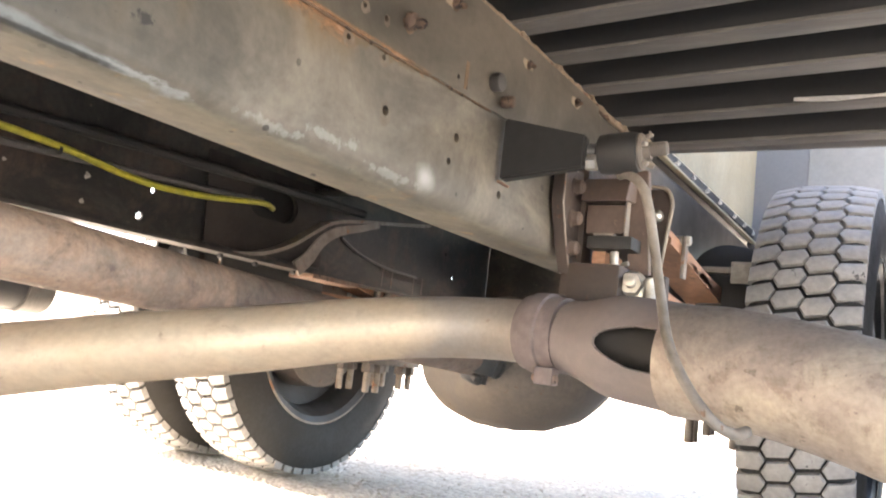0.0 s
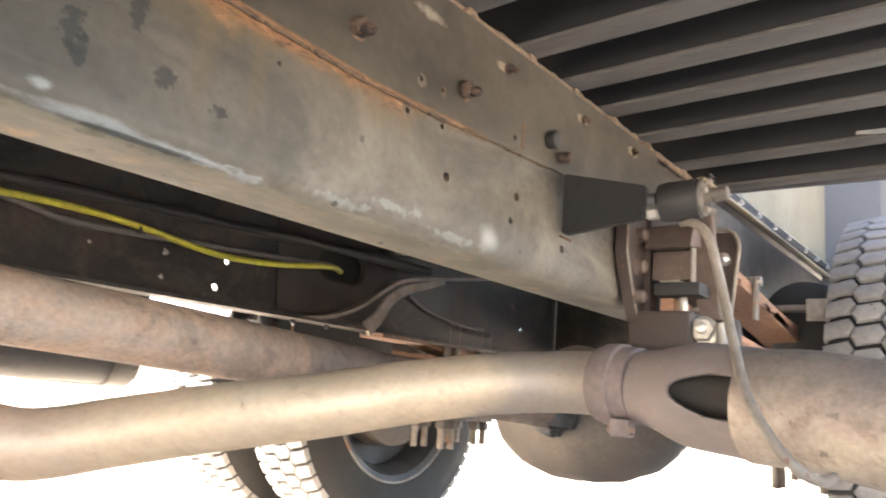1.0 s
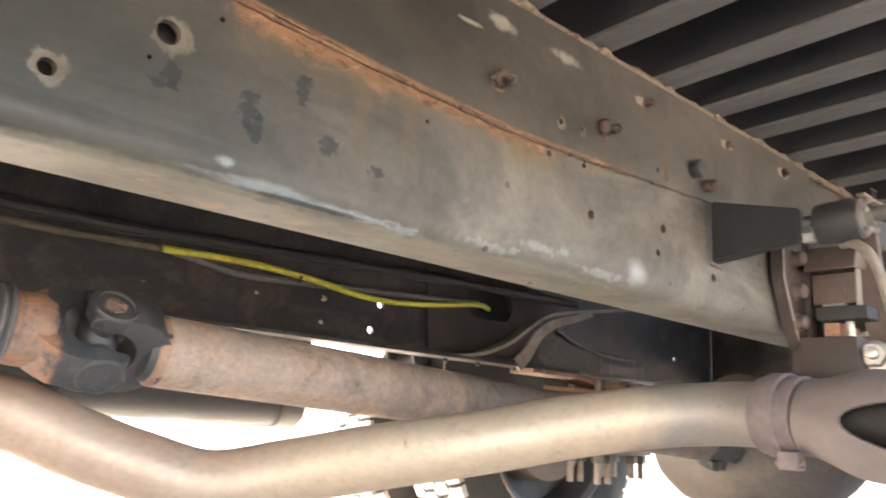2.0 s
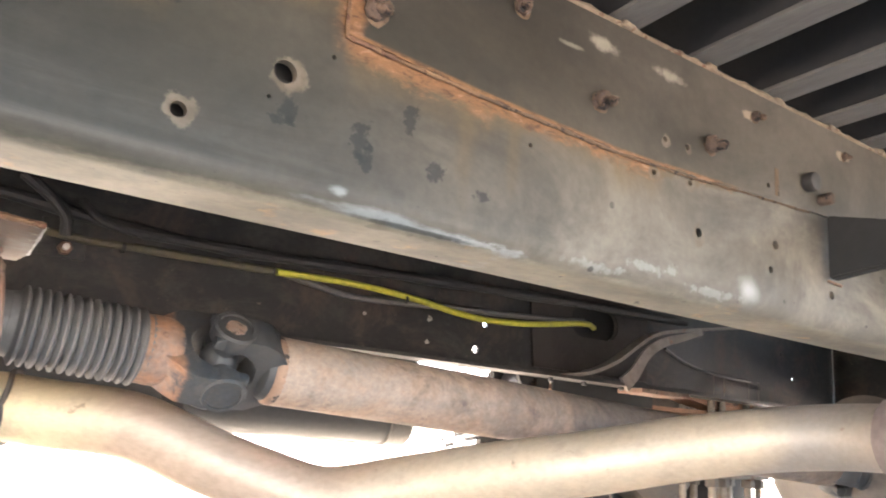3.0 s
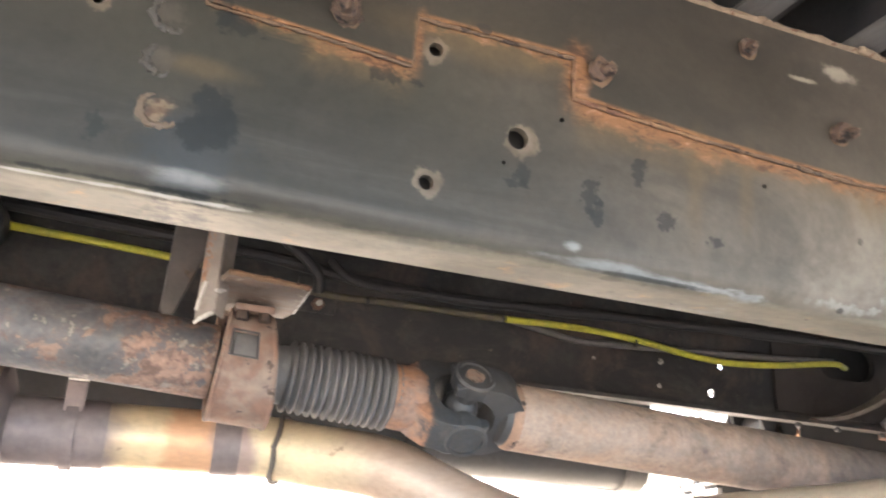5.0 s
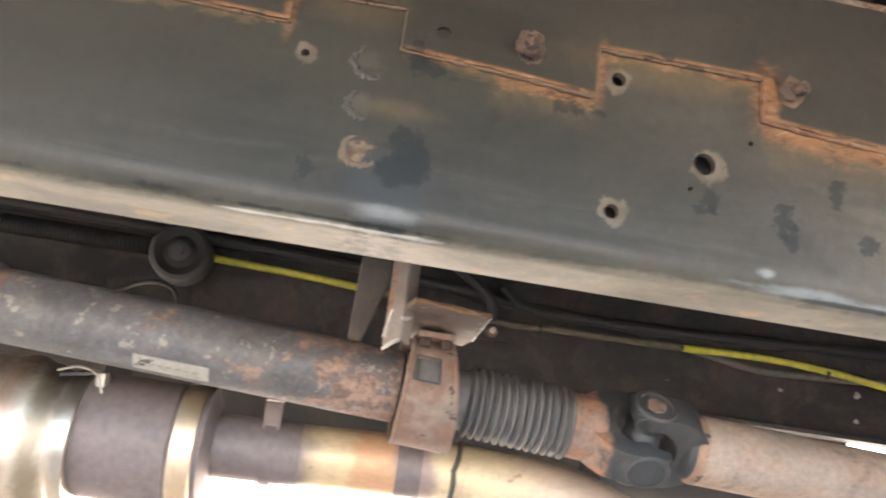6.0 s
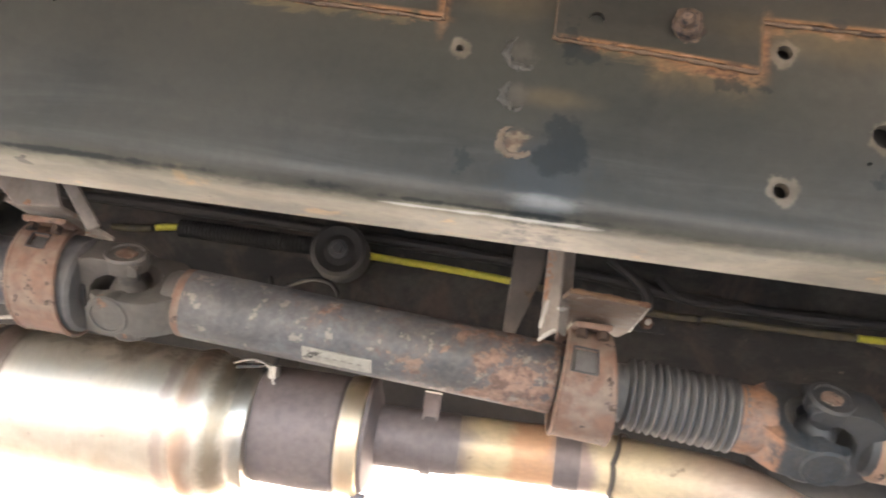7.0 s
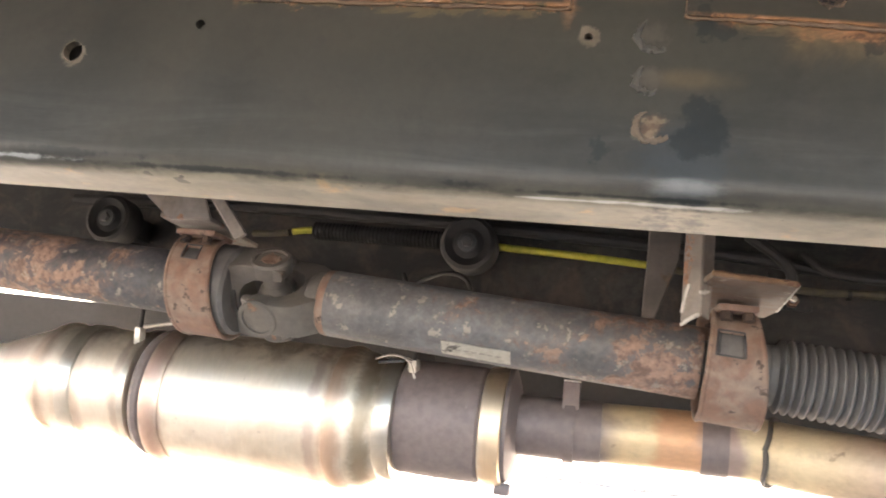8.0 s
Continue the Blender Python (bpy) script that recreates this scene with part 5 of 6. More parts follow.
for p0, p1, y0, y1 in (((-0.1935, 0.4995), (-0.1790, 0.5085), 0.3225, 0.3045), ((-0.1935, 0.512), (-0.1885, 0.540), 0.3228, 0.317), ((-0.1785, 0.530), (-0.1690, 0.5345), 0.3045, 0.317)):
    line = [Vector((p0[0] + (p1[0] - p0[0]) * k / 8, y0 + (y1 - y0) * k / 8 - 0.0005, p0[1] + (p1[1] - p0[1]) * k / 8 + rng.uniform(-0.0012, 0.0012))) for k in range(9)]
    on(h1, "chip_daylight_mark", sweep(line, lambda f: 0.0022 * rng.uniform(0.4, 1.2), 6), m_label, "torn white paint at the corner")
on(h1, "brace", slab([(-0.225, 0.44, 0.735), (-0.187, 0.44, 0.735), (-0.190, 0.44, 0.592), (-0.214, 0.44, 0.520), (-0.229, 0.44, 0.518)], 0.006), m_brace, "dusty brown brace plate")
h2 = thing("bearing_hanger", "beige-painted angle hanger above the front shaft bearing", "hanger", (-0.767, 0.36, 0.608))
on(h2, "drop_arm", slab([(-0.925, 0.338, 0.735), (-0.775, 0.338, 0.735), (-0.757, 0.338, 0.600), (-0.742, 0.338, 0.574), (-0.797, 0.338, 0.570), (-0.836, 0.338, 0.600)], 0.006), m_bracket)
on(h2, "rib", slab([(-0.756, 0.331, 0.612), (-0.737, 0.331, 0.612), (-0.690, 0.331, 0.558), (-0.703, 0.331, 0.550)], 0.0065), m_bracket)
on(h2, "shelf", box(-0.814, -0.748, 0.345, 0.49, 0.5735, 0.579, 0.001), m_bracket)

# ---- exhaust ----
EY = 0.62


def ex(x, z):
    return Vector((x, EY, z))


ZC = 0.3625
can = thing("exhaust_filter", "stainless exhaust filter canister with heat-tinted beads and clamps", "exhaust filter", ex(-0.75, ZC))


def turned(name, x0, prof, material, parent=can, label="", z=ZC):
    return on(parent, name, lathe(ex(x0, z), ex(x0 + 1, z), prof, 56), material, label)


turned("canister", -0.882, [(0, 0.086), (0.004, 0.094), (0.02, 0.0972), (0.13, 0.0976), (0.240, 0.0972), (0.270, 0.094), (0.273, 0.085)], m_stainless)
for x in (-0.906, -0.634):
    turned("bead", x, [(0, 0.094), (0.004, 0.1000), (0.013, 0.1025), (0.023, 0.1010), (0.031, 0.0972)], m_stainless, label="heat-tinted rolled bead")
turned("cone", -0.606, [(0, 0.097), (0.016, 0.0945), (0.032, 0.086), (0.044, 0.081)], m_stainless)
turned("clamp_band", -0.566, [(0, 0.078), (0.002, 0.0855), (0.006, 0.0875), (0.021, 0.0875), (0.025, 0.0855), (0.027, 0.078)], m_band, z=0.368)
turned("outlet_shell", -0.541, [(0, 0.076), (0.005, 0.0790), (0.06, 0.0805), (0.114, 0.0795), (0.120, 0.074)], m_purple, label="heat-browned outlet shell", z=0.3745)
turned("outlet_band", -0.424, [(0, 0.074), (0.003, 0.0800), (0.016, 0.0820), (0.030, 0.0800), (0.033, 0.074)], m_stainless, z=0.3755)
turned("outlet_cone", -0.392, [(0, 0.079), (0.006, 0.077), (0.012, 0.06), (0.016, 0.046)], m_purple, z=0.379)
on(can, "clamp_lug", box(-0.402, -0.380, EY - 0.012, EY + 0.012, 0.284, 0.300, 0.003), m_purple)
turned("inlet_clamp", -0.927, [(0, 0.082), (0.003, 0.092), (0.009, 0.095), (0.015, 0.093), (0.022, 0.084)], m_purple, label="dark V-band clamp")
turned("inlet_rim", -0.948, [(0, 0.082), (0.004, 0.0905), (0.014, 0.0905), (0.018, 0.084)], m_band, z=0.365)
turned("inlet_shell", -1.083, [(0, 0.080), (0.004, 0.0830), (0.06, 0.0840), (0.14, 0.0835)], m_stainless, z=0.366)
turned("inlet_strap", -1.052, [(0, 0.0842), (0.002, 0.0868), (0.024, 0.0868), (0.026, 0.0842)], m_band, z=0.366)
turned("inlet_bead", -1.097, [(0, 0.078), (0.005, 0.0855), (0.012, 0.0862), (0.018, 0.083)], m_stainless, z=0.366)
turned("inlet_cone", -1.222, [(0, 0.040), (0.02, 0.044), (0.09, 0.068), (0.115, 0.076), (0.128, 0.080)], m_stainless, z=0.366)
on(can, "inlet_pipe", sweep(smooth_line([ex(-1.19, 0.366), ex(-1.32, 0.368), (-1.5, 0.60, 0.40), (-1.7, 0.56, 0.47)], 8), 0.040, 28), m_pipe)
# sensor bosses and pressure pipes on the canister
for x, y, z in ((-0.945, 0.565, 0.440), (-0.525, 0.575, 0.438)):
    s = on(can, "sensor", hexagon((x, y, z - 0.012), (x, y - 0.006, z + 0.012), 0.009), m_zinc)
    on(s, "lead", sweep(smooth_line([(x, y - 0.006, z + 0.010), (x + 0.002, y - 0.012, z + 0.04), (x - 0.02, y + 0.02, z + 0.09), (x - 0.06, y + 0.1, z + 0.15)], 8), 0.0035, 8), m_black)
on(can, "pressure_pipe", sweep(smooth_line([(-0.93, 0.545, 0.452), (-0.90, 0.54, 0.458), (-0.865, 0.535, 0.464), (-0.83, 0.535, 0.472)], 6), 0.0028, 8), m_zinc)
on(can, "pressure_pipe", sweep(smooth_line([(-0.575, 0.55, 0.445), (-0.55, 0.545, 0.452), (-0.527, 0.543, 0.446), (-0.515, 0.543, 0.424)], 6), 0.0016, 8), m_zinc)
on(can, "clamp_screw", tube((-0.570, 0.548, 0.440), (-0.532, 0.543, 0.446), 0.0024, 0.0008, 10), m_joint)

PIPE = [(-0.40, 0.62, 0.381), (-0.30, 0.62, 0.383), (-0.10, 0.617, 0.388), (-0.01, 0.587, 0.382), (0.08, 0.546, 0.374), (0.16, 0.515, 0.342), (0.23, 0.488, 0.318), (0.30, 0.452, 0.301), (0.38, 0.397, 0.320), (0.46, 0.328, 0.343), (0.56, 0.257, 0.366), (0.66, 0.188, 0.392), (0.74, 0.120, 0.410), (0.783, 0.055, 0.418), (0.788, -0.01, 0.419), (0.782, -0.065, 0.418)]
PR = 0.0400
pipe = thing("exhaust_pipe", "tan aluminised exhaust pipe sweeping under the shaft", "exhaust pipe", (0.283, 0.5, 0.333))
whole = smooth_line(PIPE, 10)
cut1 = next(i for i, p in enumerate(whole) if p.x > -0.270)
on(pipe, "collar_pipe", sweep(whole[: cut1 + 1], PR + 0.0015, 36), m_purple, "heat-browned end of the pipe")
on(pipe, "pipe", sweep(whole[cut1:], PR, 40), m_pipe, "pipe with straw and plum heat tints")
for x0, x1, r in ((-0.320, -0.294, 0.0450), (-0.147, -0.096, 0.0420)):
    on(pipe, "clamp", sweep([p for p in whole if x0 <= p.x <= x1], r, 40), m_purple, "brown pipe clamp")
on(pipe, "clamp_tab", box(-0.319, -0.296, 0.588, 0.596, 0.405, 0.446, 0.002), m_purple)
on(pipe, "tab_edge", box(-0.319, -0.296, 0.587, 0.597, 0.4462, 0.448, 0.0004), m_band, "bright bent edge of the tab")
at = next(i for i, p in enumerate(whole) if p.x > -0.050)
along = (whole[at + 1] - whole[at - 1]).normalized()
u = along.cross(Vector((0, 0, 1))).normalized()
w = u.cross(along)
tie = [whole[at] + along * (0.003 * math.sin(0.6 * k)) + (u * math.cos(2 * math.pi * k / 36) + w * math.sin(2 * math.pi * k / 36)) * (PR + 0.0025) for k in range(37)]
on(pipe, "wire_tie", sweep(tie, 0.0034, 8), m_brace, "dark wire tied round the pipe")
# coupling and tail pipe that leaves to the side
TX, TZ, TR = 0.752, 0.402, 0.0580
tail = thing("tail_pipe", "wide tan tail pipe with a brown vented coupling", "tail pipe", (TX, -0.3, TZ))
on(tail, "slip_clamp", lathe((0.788, -0.010, 0.419), (0.782, -0.066, 0.418), [(0, PR), (0.002, 0.0465), (0.012, 0.0475), (0.014, 0.0505), (0.034, 0.0505), (0.036, 0.0475), (0.055, 0.0465)], 40), m_cast)
on(tail, "clamp_lug", box(0.744, 0.766, -0.066, -0.042, 0.356, 0.377, 0.003), m_cast)
on(tail, "clamp_bolt", tube((0.750, -0.070, 0.364), (0.758, -0.036, 0.364), 0.005, 0.001, 12), m_rust)


def vent(a, k):
    """Arched windows in the coupling, three round it."""
    best = min(abs((k / 2 - c + 72) % 144 - 72) for c in VENTS)
    s = a / 80
    return 0.44 < s and best < 9.5 * min(1.0, math.sqrt((s - 0.44) / 0.34))


VENTS = (72, 120, 24)
prof = [(0.148 * k / 80, 0.045 + (TR + 0.003 - 0.045) * (0.5 - 0.5 * math.cos(math.pi * min(1, k / 44)))) for k in range(81)]
VENT_SPIN = radians(-3)
bm = lathe((0.782, -0.070, 0.417), (TX, -0.230, TZ), prof, 288, caps=False, skip=vent, spin=VENT_SPIN)
thicken(bm, 0.004)
on(tail, "coupling", bm, m_coupling, "brown cast coupling with arched vents")
# the core behind the vents is coloured as the shade inside
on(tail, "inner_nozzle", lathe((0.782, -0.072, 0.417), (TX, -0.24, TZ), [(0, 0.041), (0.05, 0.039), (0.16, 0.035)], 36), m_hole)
tp = smooth_line([(0.745, -0.213, 0.4015), (0.728, -0.29, 0.398), (0.704, -0.42, 0.372), (0.692, -0.56, 0.321), (0.685, -0.70, 0.274)], 8)
bm = sweep(tp, TR, 44)
bmesh.ops.delete(bm, geom=[f for f in bm.faces if len(f.verts) > 4], context="FACES")
thicken(bm, 0.003)
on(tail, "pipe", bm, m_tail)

# ---- exhaust hanger: black arm on the rail, rubber bush, bent rod ----
arm = thing("exhaust_hanger", "matt black tapered hanger arm with rubber bush and bent rod", "exhaust hanger", (0.63, -0.05, 0.63))
bm = bmesh.new()
for y, x0, x1, z0, z1 in ((-0.007, 0.668, 0.686, 0.588, 0.663), (-0.108, 0.676, 0.690, 0.602, 0.640)):
    bm.verts.ensure_lookup_table()
    for x, z in ((x0, z0), (x1, z0), (x1, z1), (x0, z1)):
        bm.verts.new((x, y, z))
bm.verts.ensure_lookup_table()
v = bm.verts
for f in ((0, 1, 2, 3), (7, 6, 5, 4), (0, 4, 5, 1), (1, 5, 6, 2), (2, 6, 7, 3), (3, 7, 4, 0)):
    bm.faces.new([v[i] for i in f])
bmesh.ops.bevel(bm, geom=bm.edges[:], offset=0.0025, segments=2, affect="EDGES")
on(arm, "arm", bm, m_arm)
on(arm, "stud", tube((0.690, -0.100, 0.624), (0.700, -0.118, 0.625), 0.010, 0.003), m_joint)
on(arm, "stud_nut", hexagon((0.690, -0.106, 0.611), (0.690, -0.119, 0.611), 0.0095), m_zinc)
on(arm, "bush", lathe((0.705, -0.114, 0.624), (0.708, -0.168, 0.627), [(0, 0.016), (0.004, 0.0225), (0.013, 0.0235), (0.040, 0.0235), (0.047, 0.022), (0.050, 0.016)], 32), m_rubber, "black rubber bush")
cap = on(arm, "bush_cap", lathe((0.708, -0.159, 0.627), (0.709, -0.177, 0.628), [(0, 0.0200), (0.005, 0.0212), (0.008, 0.019), (0.008, 0.011), (0.015, 0.010)], 28), m_axle, "scuffed metal end cap")
for k in range(5):
    a = radians(25 + 72 * k)
    p = Vector((0.7088 + 0.0155 * math.cos(a), -0.1672, 0.6275 + 0.0155 * math.sin(a)))
    on(cap, "claw", tube(p, p + Vector((0.004 * math.cos(a), -0.007, 0.004 * math.sin(a))), 0.0032, 0.001, 8), m_bracket, "bright worn claw of the cap")
on(arm, "pin", tube((0.709, -0.170, 0.629), (0.709, -0.192, 0.631), 0.008, 0.002, 14), m_axle)
on(arm, "welded_twig", tube((0.668, -0.006, 0.586), (0.668, -0.022, 0.578), 0.0018, 0.0005, 8), m_rust)
on(arm, "rod", sweep(smooth_line([(0.722, -0.136, 0.604), (0.708, -0.150, 0.601), (0.700, -0.168, 0.588), (0.700, -0.178, 0.566), (0.700, -0.190, 0.515), (0.682, -0.207, 0.459), (0.653, -0.227, 0.412), (0.634, -0.252, 0.375), (0.630, -0.277, 0.347), (0.648, -0.293, 0.336), (0.674, -0.301, 0.339)], 8), 0.0054, 14), m_rod, "tan bent steel rod")

# ---- rear axle ----
AX, AZ, R = 1.73, 0.415, 0.415
axle = thing("rear_axle", "dirty cast rear axle with a round differential housing", "rear axle", (AX, SY, AZ))
on(axle, "axle_tube", lathe((AX, -0.42, AZ), (AX, 1.28, AZ), [(0, 0.045), (0.30, 0.052), (0.55, 0.062), (0.66, 0.085), (1.04, 0.085), (1.15, 0.062), (1.40, 0.052), (1.70, 0.045)], 32), m_axle)
bm = bmesh.new()
bmesh.ops.create_uvsphere(bm, u_segments=40, v_segments=24, radius=1.0, matrix=Matrix.Translation((AX - 0.01, SY + 0.03, AZ - 0.046)) @ Matrix.Diagonal((0.225, 0.250, 0.156, 1)))
for v in bm.verts:
    v.co += Vector((1, 1, 0.6)) * 0.012 * noise.noise(v.co * 7.0) + Vector((0.5, 0.5, 1)) * 0.006 * noise.noise(v.co * 19.0)
dh = on(axle, "differential_housing", bm, m_axle)
on(dh, "carrier_flange", lathe((AX - 0.15, SY, AZ), (AX - 0.12, SY, AZ), [(0, 0.07), (0.002, 0.108), (0.026, 0.110), (0.03, 0.09)], 40), m_hanger)
for k in range(12):
    a = 2 * math.pi * k / 12
    on(dh, "flange_bolt", hexagon((AX - 0.148, SY + 0.098 * math.cos(a), AZ + 0.098 * math.sin(a)), (AX - 0.162, SY + 0.098 * math.cos(a), AZ + 0.098 * math.sin(a)), 0.010), m_hanger)
on(dh, "pinion_nose", lathe((AX - 0.14, SY, AZ), (1.49, SY, 0.405), [(0, 0.125), (0.03, 0.105), (0.07, 0.075), (0.10, 0.062), (0.11, 0.05)], 32), m_axle)

# ---- wheels ----
def make_wheel():
    w = thing("wheel", "dusty dual truck tyre with block tread on a grey steel rim", "wheel", (AX, 0, AZ), "dual rear wheels")
    HW = 0.104
    prof = [(0.018, 0.252), (0.010, 0.262), (0.004, 0.285), (0.0, 0.325), (0.004, 0.360), (0.012, 0.386), (0.018, 0.398), (0.030, 0.4035), (HW, 0.405), (2 * HW - 0.030, 0.4035), (2 * HW - 0.018, 0.398), (2 * HW - 0.012, 0.386), (2 * HW - 0.004, 0.360), (2 * HW, 0.325), (2 * HW - 0.004, 0.285), (2 * HW - 0.010, 0.262), (2 * HW - 0.018, 0.252)]
    tyre = part("tyre", lathe((0, -HW, 0), (0, HW, 0), prof, 72, caps=False), m_tyre, w)
    n = 60
    step = 2 * math.pi / n
    P = step * 0.415
    g = 0.0027
    # staggered six-sided blocks in the middle, straight-edged shoulder blocks
    W = 0.0475
    ha, hb = 0.40 * W, 0.60 * W
    rows = []
    for c in (-1.5, -0.5, 0.5, 1.5):
        lo, hi = (-0.095 - c * W, -0.095 - c * W) if c < -1 else (-ha, -hb), (0.095 - c * W, 0.095 - c * W) if c > 1 else (ha, hb)
        outline = [(-0.5, lo[0]), (0.0, lo[1]), (0.5, lo[0]), (0.5, hi[0]), (0.0, hi[1]), (-0.5, hi[0])]
        rows.append((0.5 * (int(c + 1.5) % 2), [(u + 5.0 * (v + c * W), v + c * W) for u, v in outline]))
    vs, fs = [], []
    for shift, outline in rows:
        cu = sum(u for u, _ in outline) / len(outline)
        cv = sum(v for _, v in outline) / len(outline)
        for k in range(n):
            base = len(vs)
            for r, inset in ((0.3985, 0.8 * g), (0.4130, g), (0.4148, g + 0.0016)):
                for u, v in outline:
                    du, dv = (u - cu) * P, v - cv
                    du *= 1.0 - 4.2 * inset / P
                    dv *= 1.0 - 1.3 * inset / 0.05
                    a, y = step * (k + shift) + (cu * P + du) / 0.415, cv + dv
                    drop = 0.010 * (abs(y) / 0.095) ** 3
                    vs.append(((r - drop) * math.cos(a), y, (r - drop) * math.sin(a)))
            m8 = len(outline)
            for lay in range(2):
                for i in range(m8):
                    fs.append((base + lay * m8 + i, base + lay * m8 + (i + 1) % m8, base + (lay + 1) * m8 + (i + 1) % m8, base + (lay + 1) * m8 + i))
            fs.append(tuple(base + 2 * m8 + i for i in range(m8)))
    tm = bpy.data.meshes.new("tread")
    tm.from_pydata(vs, [], fs)
    b = bmesh.new()
    b.from_mesh(tm)
    bpy.data.meshes.remove(tm)
    part("tread", b, m_tread, tyre, "worn block tread, grey with dust")
    bm = lathe((0, -HW + 0.008, 0), (0, HW - 0.008, 0), [(0.0, 0.262), (0.001, 0.266), (0.006, 0.266), (0.012, 0.250), (0.03, 0.240), (0.05, 0.228), (0.135, 0.228), (0.155, 0.240), (0.180, 0.250), (0.186, 0.266), (0.191, 0.266), (0.192, 0.260), (0.186, 0.244), (0.158, 0.232), (0.14, 0.222), (0.05, 0.222), (0.03, 0.234), (0.008, 0.246), (0.0, 0.262)], 64, caps=False)
    rim = part("rim", bm, m_rim, w)
    part("disc", lathe((0, -0.01, 0), (0, 0.05, 0), [(0, 0.226), (0.012, 0.19), (0.03, 0.15), (0.034, 0.12), (0.030, 0.10), (0.036, 0.10), (0.04, 0.12), (0.037, 0.15), (0.02, 0.19), (0.008, 0.226)], 48, caps=False), m_rim, rim)
    part("hub", lathe((0, -0.09, 0), (0, 0.09, 0), [(0, 0.095), (0.01, 0.165), (0.09, 0.17), (0.10, 0.10), (0.18, 0.08)], 40), m_axle, rim)
    part("rim_lip", lathe((0, -HW + 0.006, 0), (0, HW, 0), [(0, 0.262), (0.0, 0.2665), (0.003, 0.268), (0.005, 0.265)], 64, caps=False), m_bracket, rim, "pale worn rim lip")
    return w


wheel = make_wheel()
wheel.matrix_basis = Matrix.Translation((AX, -0.250, AZ)) @ Matrix.Rotation(0.02, 4, "Y")
for x, y, turn in ((AX, -0.557, 0.6), (AX - 0.075, 1.122, 0.3), (AX - 0.075, 1.464, 0.9)):
    copy_thing(wheel, Matrix.Translation((x, y, AZ)) @ Matrix.Rotation(turn, 4, "Y"))


# ---- leaf springs and their hangers ----
def spring(y, label):
    s = thing("leaf_spring", label, "leaf spring", (AX, y, 0.50))

    def leaf(x0, x1, z0, zm, z1, top, w=0.035, t=0.0105):
        pts = [(x0, y, z0), ((x0 + AX) / 2, y, (z0 + zm) / 2 - 0.012), (AX, y, zm), ((x1 + AX) / 2, y, (z1 + zm) / 2 - 0.012), (x1, y, z1)]
        pts = [(px, py, pz + top) for px, py, pz in pts]
        return sweep(smooth_line(pts, 8), 1.0, shape=[(-w, -t / 2), (w, -t / 2), (w, t / 2), (-w, t / 2)], up=(0, 0, 1))

    for k, (x0, x1) in enumerate(((1.02, 2.44), (1.09, 2.37), (1.22, 2.24), (1.36, 2.10))):
        on(s, "leaf", leaf(x0, x1, 0.520 - 0.006 * k, 0.500, 0.520 - 0.006 * k, -0.011 * k), m_leaf)
    for k, (x0, x1) in enumerate(((1.10, 2.36), (1.115, 2.345), (1.20, 2.26), (1.32, 2.14), (1.44, 2.02))):
        on(s, "helper_leaf", leaf(x0, x1, 0.612, 0.560, 0.612, -0.011 * k), m_leaf)
    on(s, "eye", lathe((1.005, y - 0.035, 0.518), (1.005, y + 0.035, 0.518), [(0, 0.016), (0, 0.028), (0.07, 0.028), (0.07, 0.016)], 28, caps=False), m_joint)
    for x in (AX - 0.10, AX - 0.055, AX + 0.055, AX + 0.10):
        side = 1 if x > AX else -1
        for dy in (-0.046, 0.046):
            on(s, "u_bolt", tube((x, y + dy, 0.278 + 0.006 * side - 0.014), (x, y + dy, 0.60), 0.0095, 0.002, 12), m_bracket)
            on(s, "u_bolt_nut", hexagon((x, y + dy, 0.312), (x, y + dy, 0.334), 0.017), m_axle)
    on(s, "spring_plate", box(AX - 0.125, AX + 0.125, y - 0.065, y + 0.065, 0.335, 0.352, 0.002), m_axle)
    on(s, "top_pad", box(AX - 0.115, AX + 0.115, y - 0.055, y + 0.055, 0.572, 0.60, 0.004), m_axle)
    on(s, "clip", box(1.168, 1.186, y - 0.044, y - 0.037, 0.548, 0.618, 0.002), m_bracket)
    on(s, "clip_bolt", tube((1.177, y - 0.050, 0.612), (1.177, y + 0.05, 0.612), 0.008, 0.002, 12), m_zinc)
    return s


NY = -0.050
spring(NY, "rusty leaf spring stack with U-bolts over the axle")
spring(0.905, "dark rusty leaf spring on the far side of the axle")


